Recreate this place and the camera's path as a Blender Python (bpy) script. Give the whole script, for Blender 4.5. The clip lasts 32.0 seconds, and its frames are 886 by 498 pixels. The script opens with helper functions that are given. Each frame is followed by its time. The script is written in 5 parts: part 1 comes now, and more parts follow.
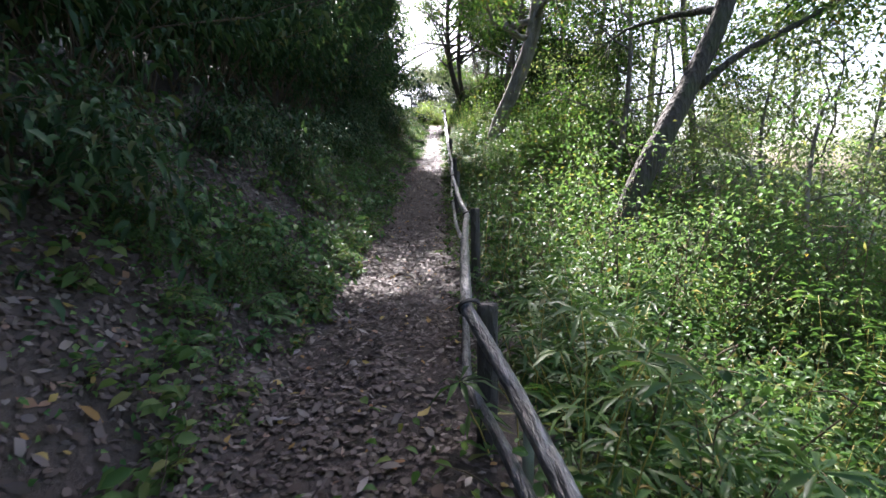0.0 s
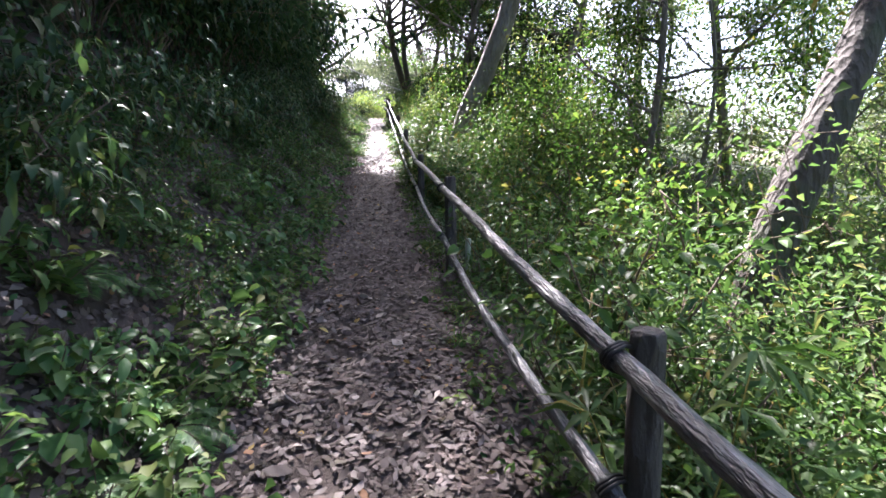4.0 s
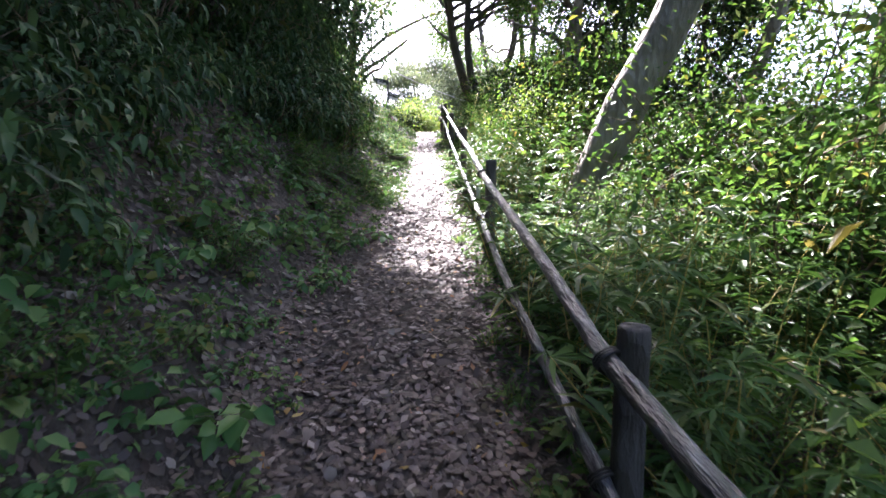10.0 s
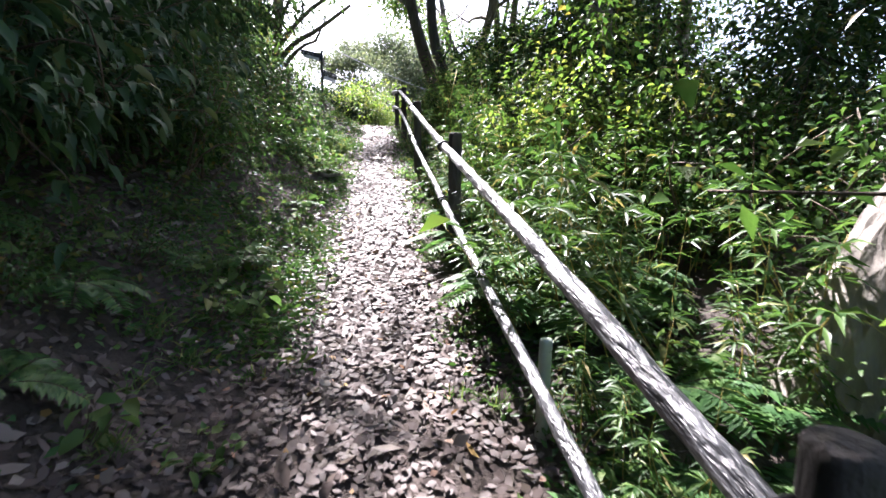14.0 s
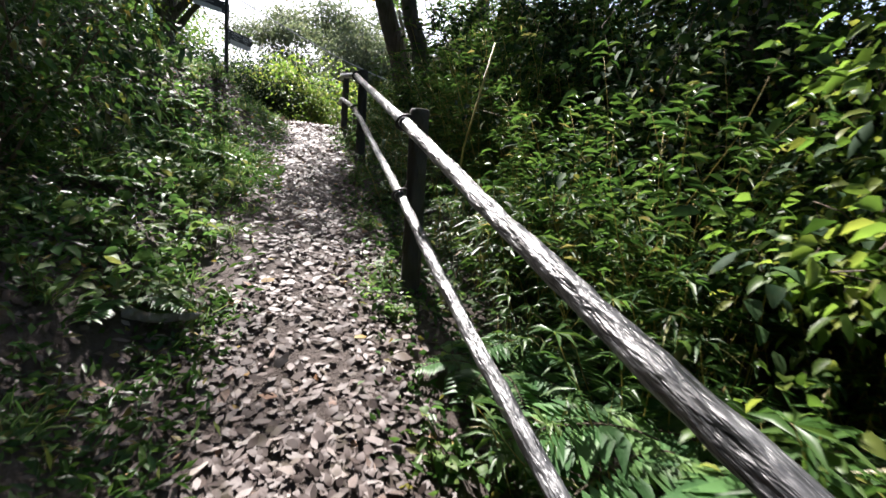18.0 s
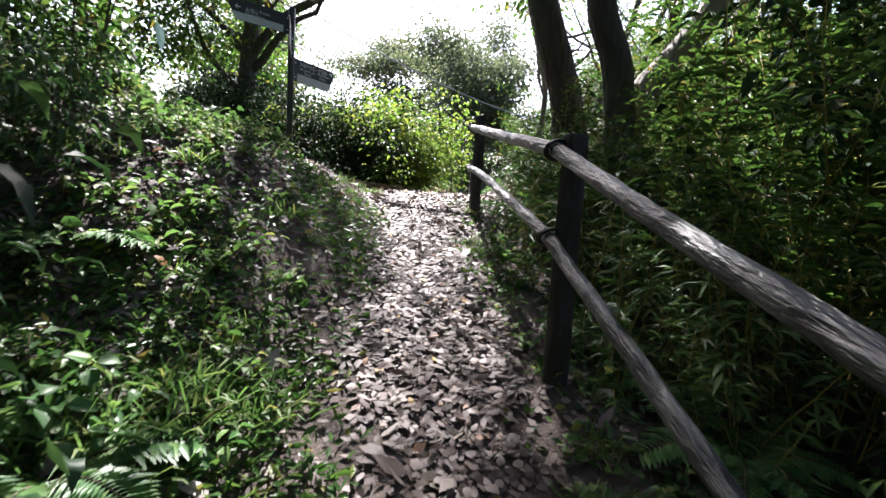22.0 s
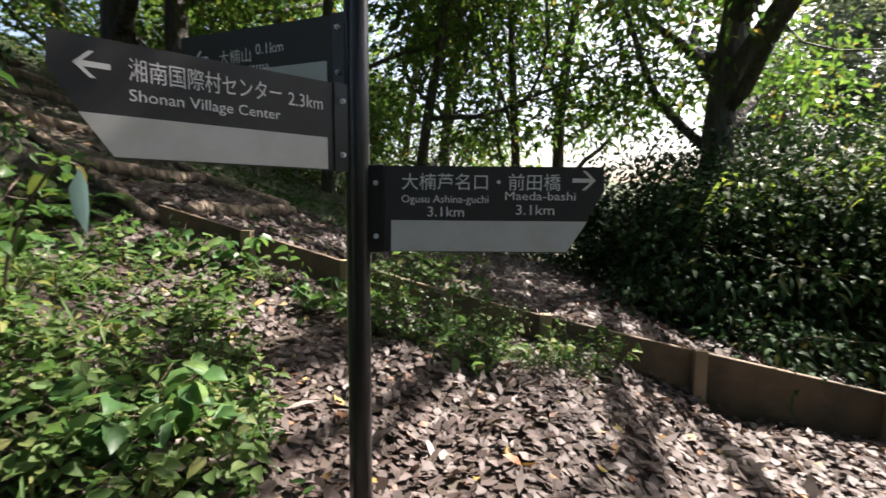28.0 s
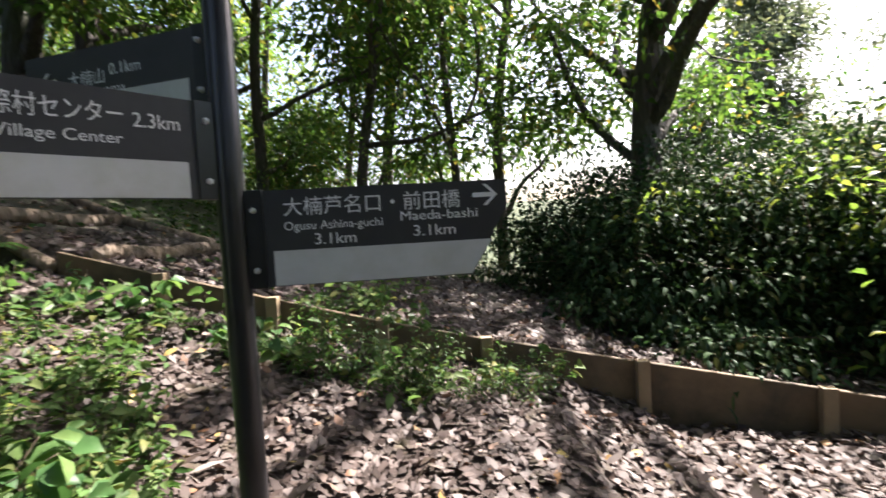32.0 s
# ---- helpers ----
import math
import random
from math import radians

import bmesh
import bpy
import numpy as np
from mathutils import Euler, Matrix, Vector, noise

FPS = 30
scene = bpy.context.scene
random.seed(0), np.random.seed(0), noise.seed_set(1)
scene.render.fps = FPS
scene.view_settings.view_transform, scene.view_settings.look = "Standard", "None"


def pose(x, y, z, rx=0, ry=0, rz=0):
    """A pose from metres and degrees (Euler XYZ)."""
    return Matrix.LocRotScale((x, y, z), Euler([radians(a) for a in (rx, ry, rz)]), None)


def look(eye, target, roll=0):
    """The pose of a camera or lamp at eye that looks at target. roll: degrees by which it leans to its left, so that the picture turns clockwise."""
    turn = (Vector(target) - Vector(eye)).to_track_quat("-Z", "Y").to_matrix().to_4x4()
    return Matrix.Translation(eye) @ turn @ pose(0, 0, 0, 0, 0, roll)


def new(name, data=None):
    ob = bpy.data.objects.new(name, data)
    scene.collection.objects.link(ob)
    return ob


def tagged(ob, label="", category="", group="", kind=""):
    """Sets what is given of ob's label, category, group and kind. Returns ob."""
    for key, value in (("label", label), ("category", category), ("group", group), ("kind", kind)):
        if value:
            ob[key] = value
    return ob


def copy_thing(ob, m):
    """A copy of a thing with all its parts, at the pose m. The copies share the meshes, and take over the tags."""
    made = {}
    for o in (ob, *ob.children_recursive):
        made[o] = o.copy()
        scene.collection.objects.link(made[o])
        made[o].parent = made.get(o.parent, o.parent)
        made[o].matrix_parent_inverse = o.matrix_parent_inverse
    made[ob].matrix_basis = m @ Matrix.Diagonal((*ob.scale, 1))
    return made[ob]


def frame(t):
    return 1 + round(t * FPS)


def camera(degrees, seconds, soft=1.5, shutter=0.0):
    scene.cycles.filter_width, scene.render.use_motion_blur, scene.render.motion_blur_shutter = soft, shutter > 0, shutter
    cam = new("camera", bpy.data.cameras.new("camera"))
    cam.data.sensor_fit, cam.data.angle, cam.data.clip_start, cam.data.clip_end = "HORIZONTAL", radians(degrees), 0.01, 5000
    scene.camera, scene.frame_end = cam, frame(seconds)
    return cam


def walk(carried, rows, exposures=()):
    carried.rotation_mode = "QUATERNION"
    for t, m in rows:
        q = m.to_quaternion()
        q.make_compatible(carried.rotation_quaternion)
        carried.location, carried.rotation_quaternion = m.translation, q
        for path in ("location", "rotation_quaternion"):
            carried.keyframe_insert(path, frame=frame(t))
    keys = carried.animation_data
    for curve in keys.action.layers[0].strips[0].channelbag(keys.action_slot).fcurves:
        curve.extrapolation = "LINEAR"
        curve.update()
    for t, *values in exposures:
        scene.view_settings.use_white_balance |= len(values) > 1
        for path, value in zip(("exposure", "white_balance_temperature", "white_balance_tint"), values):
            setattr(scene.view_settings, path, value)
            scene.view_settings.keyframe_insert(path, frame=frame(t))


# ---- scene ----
cam = camera(86.3, 32.0, shutter=0.2)
METRES, EYE, TILT, LEAN, TURN = 28.0, 1.45, -7.7, 1.0, 0.0
ROWS = [
    (0.0, 0.0, 0.0, 0.0, 0.0, 0.0, -0.0),
    (0.5, -0.0042, 0.0185, 0.0028, -2.92, -0.16, 0.06),
    (1.0, -0.0071, 0.0368, 0.0052, -3.92, -1.3, 1.43),
    (1.5, -0.0102, 0.0548, 0.0082, -5.57, -0.41, 0.39),
    (2.0, -0.0113, 0.0735, 0.0115, -3.75, 1.19, -0.41),
    (2.5, -0.0127, 0.0924, 0.0148, -7.1, 0.59, 0.18),
    (3.0, -0.0134, 0.1117, 0.0188, -5.88, 0.91, -0.28),
    (3.5, -0.0146, 0.1298, 0.0222, -6.92, 0.64, 0.14),
    (5.5, -0.0165, 0.1963, 0.0384, -9.4, -1.29, 0.27),
    (6.0, -0.0169, 0.2149, 0.0442, -10.27, 0.07, -0.26),
    (6.5, -0.0163, 0.2332, 0.05, -9.97, 1.39, -1.53),
    (7.0, -0.0176, 0.2542, 0.0545, -4.87, 0.52, -0.87),
    (7.5, -0.0175, 0.274, 0.0602, 2.35, -0.63, -0.04),
    (8.0, -0.0172, 0.2929, 0.0658, 2.46, -0.82, -0.02),
    (8.5, -0.0162, 0.3106, 0.0715, -0.83, 1.93, -1.49),
    (9.0, -0.0146, 0.3301, 0.0771, -1.98, 2.81, -0.99),
    (9.5, -0.0143, 0.3494, 0.0831, -2.96, 2.37, -1.35),
    (10.0, -0.0138, 0.3699, 0.0888, -2.15, 1.43, -1.07),
    (10.5, -0.0141, 0.3891, 0.0935, -1.62, 1.48, -0.89),
    (11.0, -0.0138, 0.41, 0.0985, -2.48, -0.86, -1.17),
    (11.5, -0.0147, 0.4294, 0.1039, -0.37, -0.98, -2.03),
    (12.0, -0.0156, 0.4474, 0.1099, -4.89, -0.61, -1.99),
    (12.5, -0.0159, 0.4648, 0.1161, -5.25, -0.25, 0.04),
    (13.0, -0.0162, 0.4812, 0.1225, -7.87, -0.56, 0.66),
    (13.5, -0.0151, 0.4984, 0.1288, -8.25, 0.2, -0.34),
    (14.0, -0.0147, 0.5156, 0.1345, -8.05, 0.19, -0.33),
    (14.5, -0.014, 0.5335, 0.1405, -8.4, -0.66, -0.98),
    (15.0, -0.0128, 0.5512, 0.1466, -7.3, -0.59, -0.24),
    (15.5, -0.0119, 0.5692, 0.1534, -9.8, 1.04, -0.45),
    (17.5, -0.0149, 0.6403, 0.1759, -14.39, 0.3, -2.44),
    (18.0, -0.015, 0.6584, 0.1824, -16.13, -0.73, -3.13),
    (18.5, -0.016, 0.6763, 0.1882, -10.14, 0.38, -3.28),
    (19.0, -0.0168, 0.6936, 0.1944, -3.95, 1.11, -4.71),
    (19.5, -0.0166, 0.7107, 0.2005, -0.56, 0.85, -6.4),
    (20.0, -0.0173, 0.7272, 0.2068, -0.65, 0.68, -7.11),
    (20.5, -0.0164, 0.7429, 0.214, -0.72, 1.17, -7.82),
    (21.0, -0.0181, 0.757, 0.2203, -1.02, 1.37, -7.38),
    (21.5, -0.0191, 0.7712, 0.2256, -4.46, 1.87, -6.28),
    (22.0, -0.0198, 0.7864, 0.2314, -4.48, 1.08, -3.99),
    (22.5, -0.0199, 0.8007, 0.2383, -10.84, 0.61, -2.87),
    (23.0, -0.0197, 0.8159, 0.2455, -13.32, 0.98, -2.24),
    (23.5, -0.0201, 0.8314, 0.2524, -12.1, 0.39, -1.77),
    (24.0, -0.019, 0.8459, 0.2597, -10.48, 1.36, -2.3),
    (24.5, -0.0193, 0.8619, 0.2651, -6.06, 0.86, -2.06),
    (26.5, -0.0132, 0.918, 0.2832, 10.12, -0.08, -2.78),
    (27.0, -0.017, 0.9297, 0.2871, 22.93, -0.49, -3.76),
    (27.5, -0.0224, 0.935, 0.2906, 41.98, -1.31, -6.59),
    (28.0, -0.0224, 0.937, 0.2924, 59.88, -2.82, -7.61),
    (28.5, -0.0222, 0.9369, 0.2931, 67.3, -2.25, -6.8),
    (29.0, -0.0232, 0.9369, 0.2934, 69.38, 0.78, -6.78),
    (29.5, -0.0242, 0.9375, 0.2937, 70.2, 2.32, -5.57),
    (30.0, -0.0244, 0.9376, 0.2939, 71.8, 2.69, -4.85),
    (30.5, -0.0247, 0.9379, 0.2938, 71.61, 2.93, -4.44),
    (31.0, -0.025, 0.9385, 0.2936, 71.0, 2.48, -4.16),
    (31.5, -0.0249, 0.9397, 0.2935, 67.01, 2.38, -4.1),
    (32.0, -0.0232, 0.9435, 0.2928, 54.47, 0.79, -3.58),
]
walk(cam, [(t, pose(0, 0, EYE, TILT, LEAN, TURN) @ pose(METRES * x, METRES * y, METRES * z, 90 + pitch, roll, yaw)) for t, x, y, z, yaw, pitch, roll in ROWS],
     exposures=[(0.0, 2.7, 6000, 20), (2.0, 2.85, 6000, 21), (6.0, 3.1, 5850, 27), (7.0, 3.15, 5850, 27), (8.0, 3.42, 5900, 27), (10.0, 3.33, 5900, 25), (12.0, 3.08, 5850, 25), (15.0, 2.68, 5950, 20), (18.0, 2.08, 6150, 16), (20.5, 2.4, 6000, 17), (21.2, 2.65, 5800, 19), (22.0, 2.33, 6000, 17), (24.5, 2.33, 6000, 18), (27.0, 2.28, 6050, 19), (28.0, 2.13, 6500, 17), (29.5, 2.38, 6500, 18), (32.0, 2.48, 6400, 18)])

# ---- world, sun ----
SUN_EL, SUN_AZ = 50.0, -8.0
world = bpy.data.worlds.new("world")
scene.world = world
world.use_nodes = True
wn = world.node_tree.nodes
sky = wn.new("ShaderNodeTexSky")
sky.sky_type = "NISHITA"
sky.sun_disc = False
sky.sun_elevation = radians(SUN_EL)
sky.sun_rotation = radians(SUN_AZ)
sky.dust_density = 4.0
sky.ozone_density = 0.8
wn["Background"].inputs["Strength"].default_value = 0.08
world.node_tree.links.new(sky.outputs[0], wn["Background"].inputs["Color"])
sun_data = bpy.data.lights.new("sun", "SUN")
sun_data.energy, sun_data.angle, sun_data.color = 5.0, radians(0.6), (1.0, 0.94, 0.84)
sun = new("sun", sun_data)
_e, _a = radians(SUN_EL), radians(SUN_AZ)
sun_dir = Vector((math.sin(_a) * math.cos(_e), math.cos(_a) * math.cos(_e), math.sin(_e)))
sun.matrix_world = look(Vector((0, 15, 5)) + 40 * sun_dir, (0, 15, 5))

# ---- materials ----


def mat(name):
    m = bpy.data.materials.new(name)
    m.use_nodes = True
    n, l = m.node_tree.nodes, m.node_tree.links
    return m, n, l, n["Principled BSDF"]


def ramp(n, l, src, stops):
    r = n.new("ShaderNodeValToRGB")
    while len(r.color_ramp.elements) < len(stops):
        r.color_ramp.elements.new(0.5)
    for e, (p, c) in zip(r.color_ramp.elements, stops):
        e.position, e.color = p, (*c, 1)
    l.new(src, r.inputs[0])
    return r.outputs[0]


def noise_tex(n, l, scale, detail=5.0, rough=0.6, stretch=None, coord="Object"):
    tc = n.new("ShaderNodeTexCoord")
    t = n.new("ShaderNodeTexNoise")
    t.inputs["Scale"].default_value, t.inputs["Detail"].default_value, t.inputs["Roughness"].default_value = scale, detail, rough
    if stretch:
        mp = n.new("ShaderNodeMapping")
        mp.inputs["Scale"].default_value = stretch
        l.new(tc.outputs[coord], mp.inputs[0])
        l.new(mp.outputs[0], t.inputs["Vector"])
    else:
        l.new(tc.outputs[coord], t.inputs["Vector"])
    return t.outputs[0]


def mixc(n, l, fac, a, b, mode="MIX"):
    x = n.new("ShaderNodeMix")
    x.data_type, x.blend_type = "RGBA", mode
    for sock, v in ((x.inputs[0], fac), (x.inputs[6], a), (x.inputs[7], b)):
        if isinstance(v, (int, float)):
            sock.default_value = v
        elif isinstance(v, tuple):
            sock.default_value = (*v, 1)
        else:
            l.new(v, sock)
    return x.outputs[2]


def bump(n, l, b, height, strength, dist):
    bp = n.new("ShaderNodeBump")
    bp.inputs["Strength"].default_value, bp.inputs["Distance"].default_value = strength, dist
    l.new(height, bp.inputs["Height"])
    l.new(bp.outputs[0], b.inputs["Normal"])


def leaf_mat(name, stops, rough=0.45, trans=0.45, glow=(1.12, 1.15, 0.75), gloss=0.22):
    """A thin leaf: each leaf has its own hue, and light from behind shines through it."""
    m, n, l, b = mat(name)
    g = n.new("ShaderNodeNewGeometry")
    c = ramp(n, l, g.outputs["Random Per Island"], stops)
    spots = noise_tex(n, l, 9.0, 3.0)
    c = mixc(n, l, mixfac(n, l, spots, 0.55, 0.75, 0.35), c, (0.09, 0.085, 0.03))
    l.new(c, b.inputs["Base Color"])
    b.inputs["Roughness"].default_value = rough
    b.inputs["Specular IOR Level"].default_value = gloss
    t = n.new("ShaderNodeBsdfTranslucent")
    l.new(mixc(n, l, 1.0, c, glow, "MULTIPLY"), t.inputs["Color"])
    x = n.new("ShaderNodeMixShader")
    x.inputs[0].default_value = trans
    l.new(b.outputs[0], x.inputs[1])
    l.new(t.outputs[0], x.inputs[2])
    l.new(x.outputs[0], n["Material Output"].inputs["Surface"])
    return m


def mixfac(n, l, src, lo, hi, top):
    r = n.new("ShaderNodeMapRange")
    r.inputs[1].default_value, r.inputs[2].default_value, r.inputs[4].default_value = lo, hi, top
    l.new(src, r.inputs[0])
    return r.outputs[0]


LEAF_DARK = leaf_mat("leaf_evergreen", [(0, (0.02, 0.046, 0.022)), (0.5, (0.036, 0.078, 0.033)), (0.85, (0.062, 0.115, 0.045)), (1, (0.12, 0.12, 0.05))], 0.48, 0.34)
# darker and duller than LEAF_DARK: overhead tree shade is put into this colour
LEAF_THICKET_SHADED = leaf_mat("leaf_thicket_shaded", [(0, (0.014, 0.03, 0.015)), (0.5, (0.024, 0.052, 0.022)), (0.9, (0.042, 0.08, 0.03)), (1, (0.09, 0.09, 0.04))], 0.65, 0.14, gloss=0.06)
LEAF_MID = leaf_mat("leaf_shrub", [(0, (0.025, 0.062, 0.017)), (0.5, (0.045, 0.10, 0.026)), (0.9, (0.08, 0.145, 0.038)), (1, (0.20, 0.15, 0.05))], 0.38, 0.42)
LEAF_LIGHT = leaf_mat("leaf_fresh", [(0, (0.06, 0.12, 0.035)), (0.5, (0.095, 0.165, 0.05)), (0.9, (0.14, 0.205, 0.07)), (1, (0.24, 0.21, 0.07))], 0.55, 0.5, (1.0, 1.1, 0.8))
LEAF_FERN = leaf_mat("leaf_fern", [(0, (0.044, 0.106, 0.037)), (0.6, (0.081, 0.175, 0.056)), (1, (0.15, 0.237, 0.075))], 0.4, 0.4)
LEAF_SASA = leaf_mat("leaf_bamboo_grass", [(0, (0.03, 0.07, 0.02)), (0.5, (0.055, 0.115, 0.028)), (0.9, (0.095, 0.16, 0.042)), (1, (0.26, 0.22, 0.10))], 0.4, 0.42)
LEAF_CANOPY = leaf_mat("leaf_canopy", [(0, (0.035, 0.085, 0.02)), (0.5, (0.07, 0.14, 0.03)), (0.9, (0.12, 0.19, 0.04)), (1, (0.22, 0.16, 0.04))], 0.4, 0.5)
# greyed and lightened: the haze of distance is put into this colour
LEAF_FAR_HAZED = leaf_mat("leaf_distant_hazed", [(0, (0.09, 0.12, 0.085)), (0.6, (0.13, 0.16, 0.115)), (1, (0.18, 0.19, 0.13))], 0.6, 0.4)
# extra pale: sunlit haze is put into this leaf colour
LEAF_HAZE = leaf_mat("leaf_pale_for_haze", [(0, (0.13, 0.19, 0.08)), (0.6, (0.19, 0.25, 0.11)), (1, (0.27, 0.28, 0.14))], 0.6, 0.65)
LEAF_GOLD = leaf_mat("leaf_yellow_green", [(0, (0.08, 0.15, 0.03)), (0.6, (0.14, 0.22, 0.045)), (1, (0.24, 0.26, 0.06))], 0.4, 0.58)
LEAF_TEAL = leaf_mat("leaf_withered_blue_green", [(0, (0.12, 0.20, 0.19)), (1, (0.16, 0.25, 0.23))], 0.6, 0.3, (1.0, 1.0, 1.0))
LITTER_PALE = leaf_mat("dead_leaf_large", [(0, (0.07, 0.05, 0.042)), (0.4, (0.12, 0.095, 0.083)), (0.75, (0.19, 0.16, 0.145)), (0.93, (0.28, 0.245, 0.22)), (0.97, (0.2, 0.085, 0.035)), (1, (0.34, 0.27, 0.08))], 0.5, 0.12, (1.2, 0.95, 0.7))
LITTER = leaf_mat("dead_leaf", [(0, (0.045, 0.033, 0.028)), (0.35, (0.073, 0.054, 0.047)), (0.7, (0.108, 0.084, 0.076)), (0.92, (0.15, 0.122, 0.112)), (0.97, (0.23, 0.195, 0.175)), (0.988, (0.2, 0.09, 0.04)), (1, (0.28, 0.21, 0.06))], 0.55, 0.1, (1.2, 0.9, 0.7))


def bark_mat(name, dark, light, moss=0.0, relief=0.05):
    m, n, l, b = mat(name)
    a = noise_tex(n, l, 14.0, 6.0, 0.65, (1, 1, 0.25))
    big = noise_tex(n, l, 1.6, 3.0)
    c = mixc(n, l, a, dark, light)
    if moss:
        c = mixc(n, l, mixfac(n, l, big, 0.5, 0.68, moss), c, (0.05, 0.075, 0.025))
    else:
        c = mixc(n, l, mixfac(n, l, big, 0.45, 0.7, 0.5), c, tuple(1.5 * v for v in light))
    l.new(c, b.inputs["Base Color"])
    b.inputs["Roughness"].default_value = 0.85
    vor = n.new("ShaderNodeTexVoronoi")
    tc = n.new("ShaderNodeTexCoord")
    mp = n.new("ShaderNodeMapping")
    mp.inputs["Scale"].default_value = (1, 1, 0.35)
    l.new(tc.outputs["Object"], mp.inputs[0])
    l.new(mp.outputs[0], vor.inputs["Vector"])
    vor.inputs["Scale"].default_value = 17.0
    add = n.new("ShaderNodeMath")
    add.operation = "ADD"
    l.new(a, add.inputs[0])
    l.new(vor.outputs["Distance"], add.inputs[1])
    bump(n, l, b, add.outputs[0], 1.0, relief)
    return m


BARK = bark_mat("bark_grey", (0.05, 0.042, 0.034), (0.20, 0.17, 0.14))
BARK_DARK = bark_mat("bark_dark", (0.025, 0.022, 0.018), (0.10, 0.085, 0.07), 0.6)
BARK_PALE = bark_mat("bark_pale", (0.05, 0.042, 0.035), (0.29, 0.26, 0.225), 0.0, 0.045)
TWIG = bark_mat("twig_brown", (0.04, 0.03, 0.02), (0.13, 0.095, 0.06))


def wood_rail():
    """Imitation log: grey-brown with long lengthwise grooves."""
    m, n, l, b = mat("rail_grooved")
    a = noise_tex(n, l, 30.0, 4.0, 0.55, (1, 0.26, 1))
    w = noise_tex(n, l, 60.0, 3.0, 0.6, (1, 0.12, 1))
    big = noise_tex(n, l, 2.2, 4.0)
    c = ramp(n, l, a, [(0.36, (0.012, 0.013, 0.016)), (0.48, (0.048, 0.049, 0.054)), (0.68, (0.165, 0.166, 0.172))])
    c = mixc(n, l, mixfac(n, l, big, 0.5, 0.75, 0.5), c, (0.15, 0.155, 0.145))
    l.new(c, b.inputs["Base Color"])
    b.inputs["Roughness"].default_value = 0.4
    add = n.new("ShaderNodeMath")
    add.operation = "MULTIPLY_ADD"
    l.new(w, add.inputs[0])
    add.inputs[1].default_value = 0.35
    l.new(a, add.inputs[2])
    bump(n, l, b, add.outputs[0], 1.0, 0.03)
    return m


RAIL = wood_rail()
POST = bark_mat("post_dark_wood", (0.018, 0.016, 0.015), (0.075, 0.065, 0.058))


def soil():
    m, n, l, b = mat("forest_soil")
    a = noise_tex(n, l, 3.0, 8.0, 0.7)
    f = noise_tex(n, l, 60.0, 4.0, 0.7)
    c = ramp(n, l, a, [(0.3, (0.027, 0.02, 0.016)), (0.55, (0.06, 0.045, 0.038)), (0.75, (0.10, 0.08, 0.07))])
    c = mixc(n, l, mixfac(n, l, f, 0.35, 0.7, 0.6), c, (0.085, 0.065, 0.055))
    tc = n.new("ShaderNodeTexCoord")
    sep = n.new("ShaderNodeSeparateXYZ")
    l.new(tc.outputs["Object"], sep.inputs[0])
    ab = n.new("ShaderNodeMath")
    ab.operation = "ABSOLUTE"
    l.new(sep.outputs["X"], ab.inputs[0])
    g = ramp(n, l, noise_tex(n, l, 0.8, 8.0, 0.75), [(0.3, (0.02, 0.035, 0.012)), (0.6, (0.06, 0.085, 0.03)), (0.8, (0.11, 0.13, 0.05))])
    c = mixc(n, l, mixfac(n, l, ab.outputs[0], 4.0, 9.0, 0.95), c, g)
    l.new(c, b.inputs["Base Color"])
    b.inputs["Roughness"].default_value = 0.95
    bump(n, l, b, f, 0.8, 0.03)
    return m


SOIL = soil()


def plain(name, col, rough, metal=0.0, dirt=0.0, dirt_col=(0.2, 0.2, 0.15), scale=8.0, bmp=0.0):
    m, n, l, b = mat(name)
    a = noise_tex(n, l, scale, 6.0, 0.65)
    c = mixc(n, l, mixfac(n, l, a, 0.42, 0.72, dirt), col, dirt_col)
    l.new(c, b.inputs["Base Color"])
    b.inputs["Roughness"].default_value, b.inputs["Metallic"].default_value = rough, metal
    if bmp:
        bump(n, l, b, a, bmp, 0.01)
    return m


POLE_BLACK = plain("black_painted_steel", (0.014, 0.014, 0.016), 0.28, 0.0, 0.3, (0.04, 0.04, 0.045), 12)
PLATE_BLACK = plain("sign_black_film", (0.022, 0.022, 0.024), 0.5, 0.0, 0.5, (0.045, 0.045, 0.042), 7)
PLATE_WHITE = plain("sign_white_film", (0.52, 0.53, 0.52), 0.55, 0.0, 0.55, (0.36, 0.37, 0.31), 9)
LETTER = plain("sign_letter_white", (0.72, 0.73, 0.72), 0.55, 0.0, 0.2, (0.5, 0.5, 0.48), 20)
STEEL = plain("stainless_steel", (0.7, 0.7, 0.7), 0.4, 0.4, 0.3, (0.5, 0.5, 0.5), 30)
BOARD = plain("weathered_board", (0.14, 0.098, 0.056), 0.8, 0.0, 0.9, (0.035, 0.03, 0.02), 3.2, 0.5)
BOARD_POST = plain("weathered_stake", (0.27, 0.20, 0.12), 0.8, 0.0, 0.6, (0.14, 0.10, 0.06), 5, 0.5)
LOG = bark_mat("step_log", (0.07, 0.05, 0.035), (0.24, 0.185, 0.13))
WIRE = plain("wire_tie", (0.03, 0.03, 0.03), 0.5, 0.6)
STAKE = plain("bamboo_yellow", (0.35, 0.27, 0.06), 0.5, 0.0, 0.4, (0.2, 0.15, 0.04))
PVC = plain("plastic_stub_grey_green", (0.30, 0.34, 0.28), 0.5, 0.0, 0.5, (0.2, 0.22, 0.17))
CABLE = plain("cable_grey", (0.25, 0.25, 0.25), 0.5)

